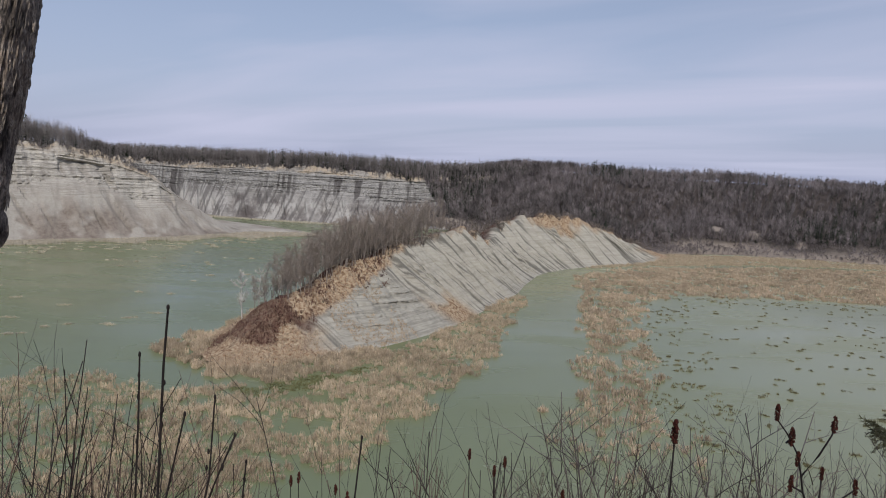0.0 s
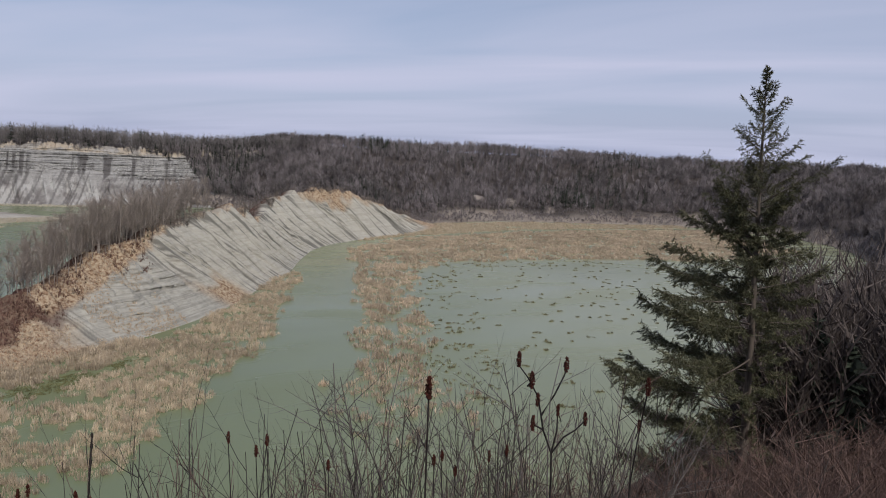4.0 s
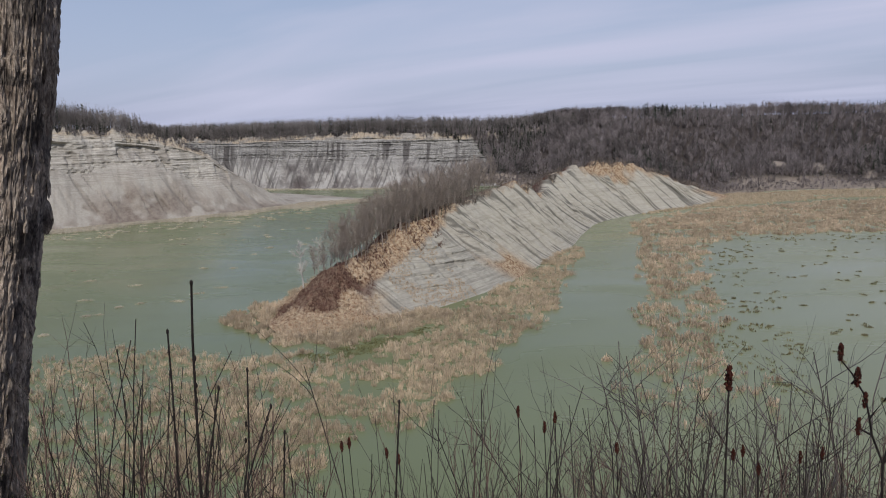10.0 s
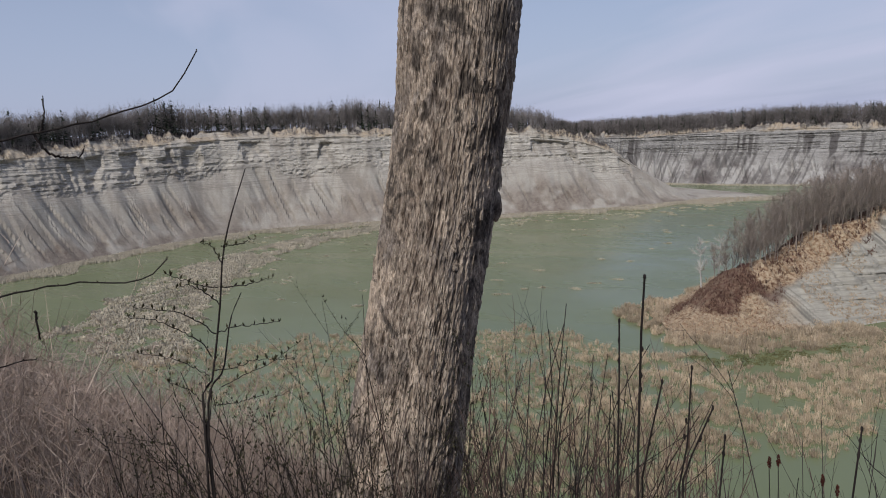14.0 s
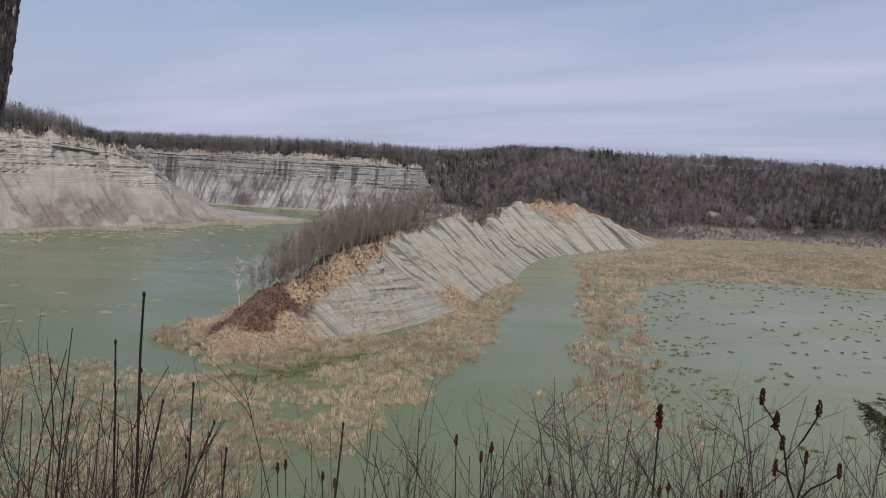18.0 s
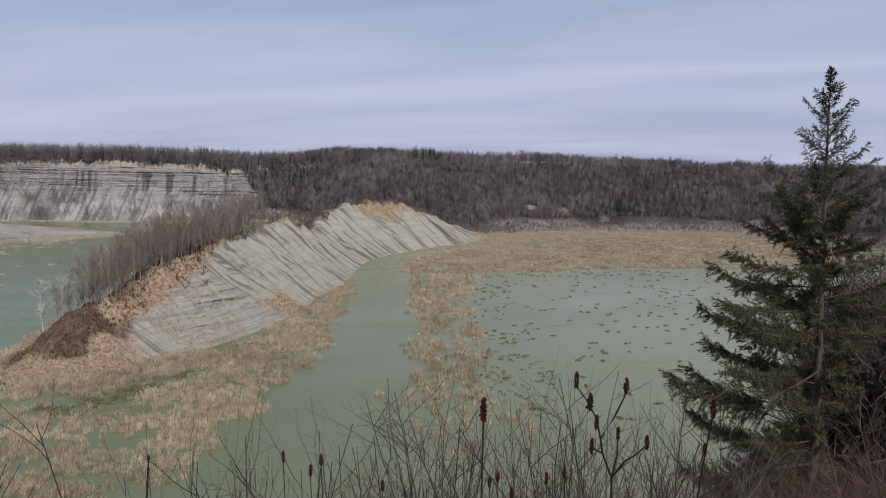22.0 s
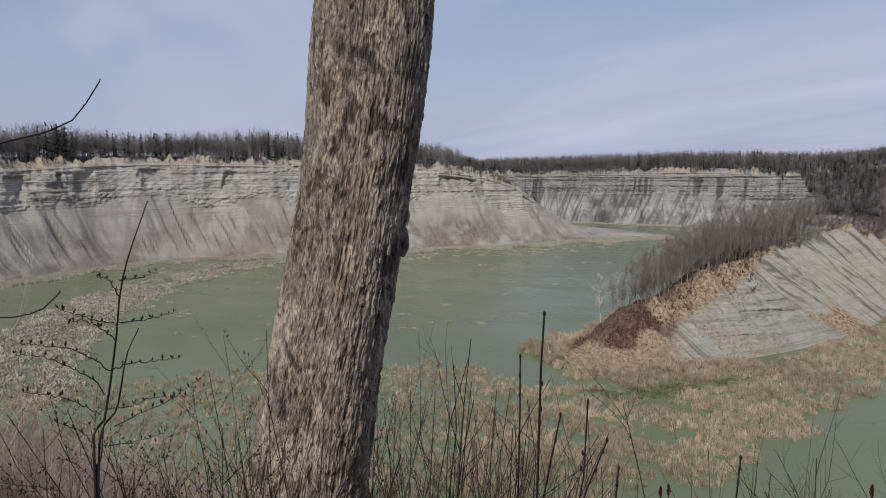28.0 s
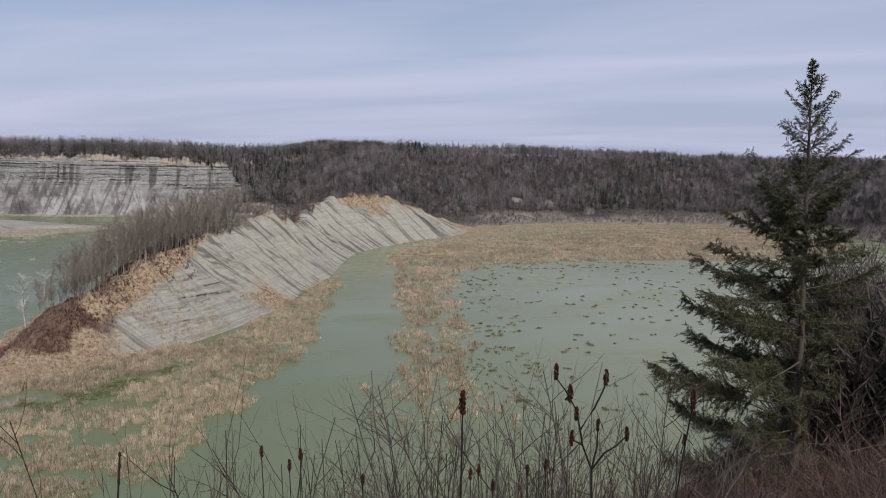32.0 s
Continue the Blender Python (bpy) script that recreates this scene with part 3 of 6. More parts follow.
rock_ = n_.mix(n_.attr("level"), n_.mix(0.35, (0.44, 0.405, 0.34), rock_), n_.mix(0.6, (0.37, 0.343, 0.29), rock_))
# shade of the grooves between ribs, painted as a darker rock colour
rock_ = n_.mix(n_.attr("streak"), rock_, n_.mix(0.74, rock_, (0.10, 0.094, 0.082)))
rock_ = n_.mix(0.5, rock_, n_.ramp(n_.noise(p_, 0.35, 5, 0.65), [(0.3, 0.7), (0.7, 1.05)]), "MULTIPLY")
grass_ = n_.ramp(n_.noise(p_, 0.9, 6, 0.7), [(0.36, (0.12, 0.066, 0.042)), (0.45, (0.27, 0.175, 0.11)), (0.54, (0.40, 0.305, 0.205)), (0.68, (0.50, 0.415, 0.30))])
col_ = n_.mix(n_.attr("soil"), rock_, grass_)
brush_ = n_.ramp(n_.noise(p_, 0.4, 4, 0.6), [(0.3, (0.065, 0.036, 0.030)), (0.7, (0.14, 0.076, 0.058))])
col_ = n_.mix(n_.attr("litter"), col_, brush_)
mat_ridge_rock = n_.done(col_, 0.95, n_.noise(p_, 1.2, 6, 0.7), 0.8, 0.35, spec=0.1)

RIDGE = [
    (-62, 196, 1.2, 6), (-52, 203, 5, 14), (-37, 217, 14, 22), (-17, 239, 21.5, 27), (4, 272, 25, 30), (20, 312, 29.5, 30), (37, 355, 30, 29), (46, 390, 25, 27), (52, 411, 21.5, 26), (56, 424, 22.5, 26), (60, 436, 27.5, 28), (73, 459, 31, 30), (97, 486, 33.5, 31), (122, 508, 29.5, 30), (149, 529, 18, 24), (172, 556, 9, 18), (190, 585, 2, 10),
]


def brush_zone(x, y):
    """How far a place on the ridge's end lies inside its patch of red-brown brush."""
    along, across = 0.67 * (x + 58) + 0.74 * (y - 227), 0.74 * (x + 58) - 0.67 * (y - 227)
    d = np.hypot(along / 16.0, across / 10.5) + 0.6 * vnoise(x / 6, y / 6, seed=44)
    return 1 - smooth(0.6, 1.2, d)


def in_brush(p):
    return brush_zone(p[:, 0], p[:, 1]) > 0.15 + 0.5 * np.random.default_rng(43).random(len(p))


def hogback():
    c, s = curve_through(RIDGE, 1300)
    tan = np.gradient(c[:, :2], axis=0)
    for _ in range(60):
        tan[1:-1] = (tan[:-2] + tan[1:-1] * 2 + tan[2:]) / 4
    tan /= np.linalg.norm(tan, axis=1, keepdims=True)
    out = np.stack([-tan[:, 1], tan[:, 0]], 1)
    u = np.r_[-0.12, np.linspace(0, 1, 84), np.linspace(1, 2.2, 40)[1:]][None, :]
    sx, high, back = s[:, None] + 0 * u, c[:, 2:3], c[:, 3:4]
    face, behind = np.clip(u, 0, 1), np.clip(u - 1, 0, 1.2)
    crest = high * (1 + 0.05 * vnoise(sx / 14, 0 * sx, seed=51) + 0.07 * vnoise(sx / 4, 0 * sx, seed=52) + 0.035 * vnoise(sx / 1.6, 0 * sx, seed=45))
    z = np.where(u < 1, crest * face**1.12, crest * (1 - smooth(0.0, 1.15, behind) * 1.12))
    d = back * face + behind * (back * 1.0 + 14)
    rockside = smooth(34, 60, sx) * (1 - smooth(425, 460, sx))
    mask = np.sin(np.pi * np.clip(face, 0, 1)) * (u <= 1) * (0.3 + 0.7 * rockside)
    # ribs that slant down the upper, far part; nearly level beds on the near, lower part
    level = (1 - smooth(112, 132, sx + 40 * face)) * rockside
    slant = sx + 17 * face + 3 * vnoise(sx / 30, face * 2, seed=53)
    rib = 1 - np.abs(vnoise(slant / 3.4, 0.8 * face, seed=54))
    rib2 = 1 - np.abs(vnoise(slant / 1.35, 1.4 * face, seed=55))
    edge = np.clip(np.minimum(face / 0.08, (1 - face) / 0.05), 0, 1) * (u <= 1) * (0.3 + 0.7 * rockside)
    d = d + (0.35 * edge + 0.65 * mask) * (1 - 0.85 * level) * (2.5 * (0.66 - rib) + 1.3 * (0.6 - rib2)) + mask * 0.45 * fbm(sx / 4, z / 3, octaves=4, seed=56)
    d = d + mask * (0.1 + 0.9 * level) * (0.6 * vnoise((z + 0.04 * sx) * 1.6, sx / 13, seed=57) + 0.5 * vnoise((z + 0.04 * sx) * 0.7, sx / 22, seed=47) + 0.35 * vnoise(sx / 1.4, z / 0.9, seed=48))
    z = z + (u > 1) * 0.7 * fbm(sx / 6, behind * 6, octaves=3, seed=58)
    z = np.where(u < 0, -3.0, z)
    v = np.empty((*z.shape, 3))
    v[..., 0], v[..., 1], v[..., 2] = c[:, :1] + out[:, :1] * d, c[:, 1:2] + out[:, 1:2] * d, z
    wob = fbm(sx / 16, face * 3, octaves=4, seed=59)
    tan_patch = np.maximum(1 - smooth(27, 40, sx + 6 * wob - 6 * face - 62 * smooth(0.55, 0.98, face)), smooth(0.93, 1.0, face + 0.06 * wob) * 0.9)
    tan_patch = np.maximum(tan_patch, smooth(300, 325, sx) * (1 - smooth(372, 395, sx)) * smooth(0.74, 0.92, face + 0.14 * wob))
    tan_patch = np.maximum(tan_patch, smooth(425, 460, sx + 12 * wob))
    tan_patch = np.maximum(tan_patch, (1 - smooth(6, 18, np.abs(sx - 122 + 20 * face))) * (1 - smooth(0.25, 0.5, face + 0.2 * wob)))
    litter = np.maximum(smooth(1.02, 1.2, u + 0 * sx) * smooth(20, 34, sx), 0.75 * brush_zone(v[..., 0], v[..., 1]))
    # groove shade for the colour: strongest where ribs sink, broken up by noise
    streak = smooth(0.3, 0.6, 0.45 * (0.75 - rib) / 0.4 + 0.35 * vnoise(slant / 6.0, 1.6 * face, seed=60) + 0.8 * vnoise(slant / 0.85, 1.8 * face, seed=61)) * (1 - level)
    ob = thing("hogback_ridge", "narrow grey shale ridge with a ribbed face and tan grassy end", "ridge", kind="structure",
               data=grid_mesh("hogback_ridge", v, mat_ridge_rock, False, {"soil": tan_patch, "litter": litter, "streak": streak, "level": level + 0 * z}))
    return ob, v


ridge, RIDGE_V = hogback()


# ---- woods, reeds and brush that nobody could count ----
def spikes(base, tip, width, rng):
    """Flat pointed blades from base to tip, as an array of triangles."""
    way = tip - base
    side = np.cross(way, rng.normal(size=way.shape))
    side /= np.linalg.norm(side, axis=1, keepdims=True) + 1e-9
    w = np.asarray(width)[:, None]
    return np.stack([base - side * w, base + side * w, tip], 1)


def stuff(name, tris, mat, label, category):
    """tris: an array of triangles, or a pair of it and a tone for each."""
    tris, tone = tris if isinstance(tris, tuple) else (tris, np.full(len(tris), 0.5))
    v = tris.reshape(-1, 3)
    return thing(name, label, category, kind="stuff", data=raw_mesh(name, v, np.arange(len(v)).reshape(-1, 3), mat, attrs={"tone": np.repeat(tone, 3)}))


def bare_wood(places, high, seed, twigs=24, wide=0.22, bushy=1.0, stout=0.014):
    """Leafless trees: a thin stem and many rising twigs each."""
    rng = np.random.default_rng(seed)
    n = len(places)
    high = np.asarray(high)
    lean = rng.normal(0, 0.05, (n, 3)) * high[:, None]
    lean[:, 2] = 0
    top = places + np.c_[lean[:, :2], high]
    stem = spikes(places, top, stout * high, rng)
    at = rng.uniform(0.30, 0.92, (n, twigs))
    base = places[:, None] + (top - places)[:, None] * at[..., None]
    turn = rng.uniform(0, 2 * np.pi, (n, twigs))
    reach = bushy * high[:, None] * rng.uniform(0.10, 0.30, (n, twigs)) * (1.15 - 0.6 * at)
    rise = high[:, None] * rng.uniform(0.10, 0.34, (n, twigs)) * (1.1 - 0.6 * at) * (1.3 - 0.3 * bushy)
    tip = base + np.stack([np.cos(turn) * reach, np.sin(turn) * reach, rise], -1)
    return np.concatenate([stem, spikes(base.reshape(-1, 3), tip.reshape(-1, 3), np.repeat(wide * rng.uniform(0.5, 1.3, n), twigs), rng)])


def crown_wood(places, high, seed, twigs=44, wide=0.11, spread=0.30, stout=0.010):
    """Leafless trees with round crowns: a stem, limbs that rise to a dome of tips, and twigs at their ends; with a tone for each tree."""
    rng = np.random.default_rng(seed)
    n = len(places)
    high = np.asarray(high)
    top = places + np.c_[rng.normal(0, 0.04, (n, 2)) * high[:, None], high * 0.92]
    stem = spikes(places, top, stout * high, rng)
    way = rng.normal(size=(n, twigs, 3))
    way /= np.linalg.norm(way, axis=2, keepdims=True)
    way *= (rng.random((n, twigs)) ** 0.4)[..., None]
    broad = (high * spread * rng.uniform(0.75, 1.25, n))[:, None]
    out = np.stack([way[..., 0] * broad, way[..., 1] * broad, high[:, None] * (0.66 + 0.34 * way[..., 2])], -1)
    tip = places[:, None] + out
    reach = np.hypot(out[..., 0], out[..., 1])
    f = np.clip((out[..., 2] - 0.9 * reach - 0.08 * high[:, None]) / (0.92 * high[:, None]), 0.12, 0.95)
    base = places[:, None] + (top - places)[:, None] * f[..., None]
    w = np.repeat(wide * rng.uniform(0.6, 1.3, n), twigs)
    limbs = spikes(base.reshape(-1, 3), tip.reshape(-1, 3), w, rng)
    a = (base + (tip - base) * rng.uniform(0.45, 0.8, (n, twigs, 1))).reshape(-1, 3)
    b = a + rng.normal(0, 0.055, a.shape) * np.repeat(high, twigs)[:, None] + np.c_[0 * w, 0 * w, 0.07 * np.repeat(high, twigs)]
    tone = rng.random(n)
    return np.concatenate([stem, limbs, spikes(a, b, w * 0.8, rng)]), np.concatenate([tone, np.repeat(tone, twigs), np.repeat(tone, twigs)])


def brush(places, high, seed, stems=5, twigs=9, wide=0.006, fan=0.25):
    """Fine leafless bushes: upright forked stems that fan from one foot, each with rising twigs."""
    rng = np.random.default_rng(seed)
    n = len(places)
    h = np.asarray(high)[:, None] * rng.uniform(0.55, 1.0, (n, stems))
    turn, out = rng.uniform(0, 2 * np.pi, (n, stems)), np.abs(rng.normal(0, fan, (n, stems)))
    side = np.stack([np.cos(turn), np.sin(turn), 0 * turn], -1)
    foot = places[:, None] + side * (0.08 * h * rng.random((n, stems)))[..., None]
    mid = foot + side * (out * h * 0.55)[..., None] + np.stack([0 * h, 0 * h, h * 0.55], -1)
    top = mid + side * (out * h * 0.3)[..., None] + rng.normal(0, 0.06, mid.shape) * h[..., None] + np.stack([0 * h, 0 * h, h * 0.45], -1)
    w = np.repeat(np.asarray(wide) * rng.uniform(0.7, 1.4, n), stems)
    flat = lambda a: a.reshape(-1, 3)
    out_tris = [spikes(flat(foot), flat(mid + (mid - foot) * 0.25), w * 1.5, rng), spikes(flat(mid - (mid - foot) * 0.1), flat(top), w, rng)]
    f = rng.uniform(0.15, 0.95, (n, stems, twigs))
    low = f < 0.55
    g = np.where(low, f / 0.55, (f - 0.55) / 0.45)[..., None]
    base = np.where(low[..., None], foot[:, :, None] + (mid - foot)[:, :, None] * g, mid[:, :, None] + (top - mid)[:, :, None] * g)
    a = rng.uniform(0, 2 * np.pi, f.shape)
    r = h[..., None] * rng.uniform(0.06, 0.24, f.shape)
    tip = base + np.stack([np.cos(a) * r, np.sin(a) * r, r * rng.uniform(0.1, 1.5, f.shape)], -1)
    out_tris.append(spikes(flat(base), flat(tip), np.repeat(w * 0.7, twigs), rng))
    return np.concatenate(out_tris)


def far_conifers(places, high, seed, boughs=30):
    rng = np.random.default_rng(seed)
    n = len(places)
    high = np.asarray(high)
    at = rng.uniform(0.1, 0.97, (n, boughs))
    base = places[:, None] + np.stack([0 * at, 0 * at, at * high[:, None]], -1)
    turn = rng.uniform(0, 2 * np.pi, (n, boughs))
    reach = high[:, None] * (1.03 - at) ** 0.8 * rng.uniform(0.14, 0.34, (n, boughs))
    tip = base + np.stack([np.cos(turn) * reach, np.sin(turn) * reach, -0.25 * reach], -1)
    return np.concatenate([spikes(places, places + np.c_[0 * high, 0 * high, high], 0.02 * high, rng), spikes(base.reshape(-1, 3), tip.reshape(-1, 3), np.repeat(0.034 * high, boughs), rng)])


def scatter_on(v, count, lo, hi, seed, keep=None, first=0.0, last=1.0):
    """Random places on a lofted bank between two columns of its grid."""
    rng = np.random.default_rng(seed)
    n, m = v.shape[:2]
    a = (rng.uniform(first, last, count) * (n - 1.001))
    b = lo + rng.uniform(0, 1, count) * (hi - lo - 0.001)
    i, j = a.astype(int), b.astype(int)
    fa, fb = (a - i)[:, None], (b - j)[:, None]
    p = v[i, j] * (1 - fa) * (1 - fb) + v[i + 1, j] * fa * (1 - fb) + v[i, j + 1] * (1 - fa) * fb + v[i + 1, j + 1] * fa * fb
    return p if keep is None else p[keep(p)]


def plant_woods():
    rng = np.random.default_rng(5)
    lip = 60 + 59 + 15  # first plateau column of the cliffs
    p = np.concatenate([scatter_on(LEFT_V, 5200, lip - 1, lip + 3.5, 1, first=0.03, last=0.80), scatter_on(LEFT_V, 4200, lip + 3, lip + 7, 2, first=0.02, last=0.80), scatter_on(LEFT_V, 1500, lip - 1, lip + 6, 27, first=0.80, last=0.97)])
    low = np.r_[np.ones(9400), np.linspace(0.9, 0.4, 1500)]
    p[9400:] = p[9400:][np.argsort(-np.hypot(p[9400:, 0] - LEFT_V[-1, lip, 0], p[9400:, 1] - LEFT_V[-1, lip, 1]))]
    near = (np.hypot(p[:, 0], p[:, 1]) < 1100) & (p[:, 2] > 58)
    end = LEFT_V[int(0.80 * len(LEFT_V)), lip]
    low = (low * (0.70 + 0.30 * smooth(0, 130, np.hypot(p[:, 0] - end[0], p[:, 1] - end[1]))))[near]
    p = p[near]
    h = low * rng.uniform(14, 25, len(p)) * (1 + 0.25 * vnoise(p[:, 0] / 45, p[:, 1] / 45, seed=6))
    dark = rng.random(len(p)) < 0.07
    stuff("rim_wood", crown_wood(p[~dark], h[~dark], 3, 26, 0.085, 0.26), mat_rim, "leafless grey-brown wood along the cliff top", "woods")
    stuff("rim_conifers", far_conifers(p[dark], h[dark] * 0.95, 4), mat_pine, "dark conifers among the bare trees of the rim", "woods")
    p = scatter_on(FAR_V, 1700, lip - 15, lip + 1, 25, first=0.0, last=0.8, keep=lambda q: fbm(q[:, 0] / 20, q[:, 1] / 20, octaves=3, seed=31) > -0.1)
    stuff("far_lip_brush", bare_wood(p, rng.uniform(3, 8, len(p)), 32, 22, 0.18, 1.4), mat_rim, "leafless brush on the soil lip of the far cliff", "brush")
    p = scatter_on(LEFT_V, 3000, lip - 15, lip, 28, first=0.05, last=0.85, keep=lambda q: fbm(q[:, 0] / 11, q[:, 1] / 11, octaves=3, seed=29) > 0.02)
    stuff("lip_brush", bare_wood(p, rng.uniform(1.5, 5, len(p)), 26, 22, 0.11, 1.5), mat_rim, "leafless brush and saplings on the soil lip of the cliff", "brush")
    p = np.concatenate([scatter_on(FAR_V, 1500, lip - 2, lip + 3, 7), scatter_on(FAR_V, 2300, lip + 2, lip + 6, 8)])
    p = p[np.hypot(p[:, 0], p[:, 1]) < 1500]
    h = rng.uniform(13, 23, len(p))
    dark = rng.random(len(p)) < 0.08
    stuff("far_wood", crown_wood(p[~dark], h[~dark] * 0.9, 9, 28, 0.15, 0.33), mat_rim, "leafless brown wood on the far rim", "woods")
    stuff("far_conifers", far_conifers(p[dark], h[dark] * 0.85, 10), mat_pine, "dark conifers on the far rim", "woods")
    # the shaded steep slope where the far cliff turns into the hill; its trees also stand in for the shade
    a = scatter_on(FAR_V, 5200, 20, lip, 11, first=0.60, last=1.0)
    edge = 8 + 60 * smooth(-60, 40, a[:, 0]) + 9 * vnoise(a[:, 0] / 14, a[:, 1] / 14, seed=12)
    p = a[a[:, 2] > 66 - edge]
    pick = np.random.default_rng(21).random(len(p)) < 0.28
    stuff("ravine_wood", crown_wood(p[~pick], np.random.default_rng(22).uniform(6, 11, (~pick).sum()), 23, 24, 0.17, 0.34), mat_bare, "leafless trees among the conifers beside the far cliff", "woods")
    p = p[pick]
    stuff("ravine_conifers", far_conifers(p, np.random.default_rng(12).uniform(5, 12, len(p)), 13, 40), mat_pine, "dark conifers on the steep slope beside the far cliff, massed to stand for its shade too", "woods")
    p = np.concatenate([scatter_on(HILL_V, 11500, 13, 73, 14, last=0.75), scatter_on(HILL_V, 1500, 13, 73, 114, first=0.75), scatter_on(HILL_V, 4200, 71, 75, 15)])
    p = p[np.hypot(p[:, 0], p[:, 1]) < 1300]
    for ox, oy, size in OUTCROPS:
        p = p[np.hypot(p[:, 0] - ox, (p[:, 1] - oy + 5) * 0.5) > size * np.random.default_rng(int(ox)).uniform(0.35, 1.0, len(p))]
    h = np.random.default_rng(16).uniform(7.0, 12.5, len(p)) * (1 + 0.3 * vnoise(p[:, 0] / 35, p[:, 1] / 35, seed=24))
    h = h * (1 + 0.28 * smooth(58, 66, p[:, 2]))
    grove = vnoise(p[:, 0] / 60, p[:, 1] / 60, seed=17) + 0.4 * np.random.default_rng(18).normal(size=len(p))
    dark = grove + 0.25 * smooth(64, 78, p[:, 2]) > 0.80
    stuff("hill_wood", crown_wood(p[~dark], h[~dark], 19, 32, 0.165, 0.36, 0.007), mat_bare, "leafless brown-grey wood covering the hillside", "woods")
    stuff("hill_conifers", far_conifers(p[dark], h[dark], 20), mat_pine, "groves of dark conifers on the hillside", "woods")


plant_woods()


def reed_tufts(x, y, high, seed, blades=10, z=0.0, spread=0.55, wide=0.13):
    rng = np.random.default_rng(seed)
    n = len(x)
    at = np.c_[x, y, np.full(n, z - 0.05)]
    turn, lean = rng.uniform(0, 2 * np.pi, (n, blades)), rng.uniform(0.05, 0.5, (n, blades))
    foot = at[:, None] + np.stack([np.cos(turn), np.sin(turn), 0 * turn], -1) * (rng.uniform(0, spread, (n, blades)))[..., None]
    h = np.asarray(high)[:, None] * rng.uniform(0.6, 1.1, (n, blades))
    tip = foot + np.stack([np.cos(turn) * lean * h, np.sin(turn) * lean * h, h], -1)
    return spikes(foot.reshape(-1, 3), tip.reshape(-1, 3), np.full(n * blades, wide), rng)


def blades_of(base, tip, width, rng):
    """Broad blades that face every way: a foot as wide as the head, cut slantwise at the top."""
    way = tip - base
    side = np.cross(way, rng.normal(size=way.shape) * (1, 1, 0.3))
    side /= np.linalg.norm(side, axis=1, keepdims=True) + 1e-9
    side *= np.asarray(width)[:, None] * 0.7
    low, high = base + way * 0.0, base + way * rng.uniform(0.75, 1.0, (len(way), 1))
    return np.concatenate([np.stack([low - side * 0.7, low + side * 0.7, tip + side], 1), np.stack([low - side * 0.7, tip + side, high - side], 1)], 1).reshape(-1, 3, 3)


def reed_clumps(x, y, size, high, seed, blades=36, wide=0.16, z=0.0):
    """Domed clumps of reeds with their own outline, and gaps between them."""
    rng = np.random.default_rng(seed)
    n = len(x)
    size, high = np.asarray(size)[:, None], np.asarray(high)[:, None]
    turn, r = rng.uniform(0, 2 * np.pi, (n, blades)), rng.random((n, blades)) ** 0.6
    side = np.stack([np.cos(turn), np.sin(turn), 0 * turn], -1)
    foot = np.c_[x, y, np.zeros(n) + z - 0.1][:, None] + side * (r * size)[..., None]
    h = high * (1 - 0.65 * r**2) * rng.uniform(0.7, 1.15, (n, blades))
    lean = rng.uniform(0.0, 0.25, (n, blades)) + 0.25 * r
    tip = foot + side * (lean * h)[..., None] + np.stack([0 * h, 0 * h, h], -1)
    tone = np.clip(0.5 + 0.22 * rng.normal(size=n) + 0.3 * vnoise(np.asarray(x) / 11, np.asarray(y) / 11, seed=seed), 0, 1)
    return blades_of(foot.reshape(-1, 3), tip.reshape(-1, 3), np.full(n * blades, wide), rng), np.repeat(tone, 2 * blades)


def sow(poly, per, seed, clump, need):
    """Random places in a polygon, about per a square metre, gathered in clumps."""
    rng = np.random.default_rng(seed)
    a = np.array(poly, float)
    lo, hi = a.min(0), a.max(0)
    n = int(np.prod(hi - lo) * per)
    x, y = rng.uniform(lo[0], hi[0], n), rng.uniform(lo[1], hi[1], n)
    wx, wy = 5 * fbm(x / 9, y / 9, octaves=3, seed=seed + 8), 5 * fbm(x / 9, y / 9, octaves=3, seed=seed + 9)
    ok = inside(poly, x + wx, y + wy) & (fbm(x / clump, y / clump, octaves=3, seed=seed) + 0.35 * vnoise(x / 1.7, y / 1.7, seed=seed + 7) > need)
    return x[ok], y[ok]


MID_REEDS = [(-200, 105), (-120, 88), (-60, 92), (-34, 108), (-27, 131), (-17, 147), (-1, 176), (16, 219), (27, 270), (35, 325), (42, 372), (34, 350), (16, 300), (2, 266), (-14, 228), (-26, 212), (-38, 196), (-50, 188), (-70, 180), (-92, 192), (-118, 182), (-156, 160)]
TIP_REEDS = [(-66, 300), (-80, 259), (-89, 238), (-90, 222), (-79, 205), (-62, 193), (-44, 190), (-30, 205), (-16, 226), (-28, 236), (-50, 225), (-62, 240), (-62, 270)]
RIGHT_REEDS = [(83, 440), (74, 364), (58, 280), (49, 234), (41, 207), (33, 180), (27, 160), (40, 128), (60, 140), (60, 185), (72, 243), (88, 310), (105, 362), (144, 388), (244, 384), (330, 376), (420, 420), (455, 560), (352, 558), (246, 540), (142, 498), (100, 468)]
SHORE_REEDS = [(95, 478), (142, 512), (246, 556), (352, 574), (440, 575), (448, 605), (397, 610), (285, 628), (200, 612), (166, 585), (150, 540), (120, 512)]
LEFT_REEDS = [(-250, 114), (-271, 141), (-320, 210), (-338, 259), (-349, 313), (-341, 371), (-335, 402), (-321, 386), (-320, 348), (-318, 305), (-308, 275), (-283, 224), (-253, 187), (-226, 156), (-200, 131), (-177, 111), (-199, 106)]
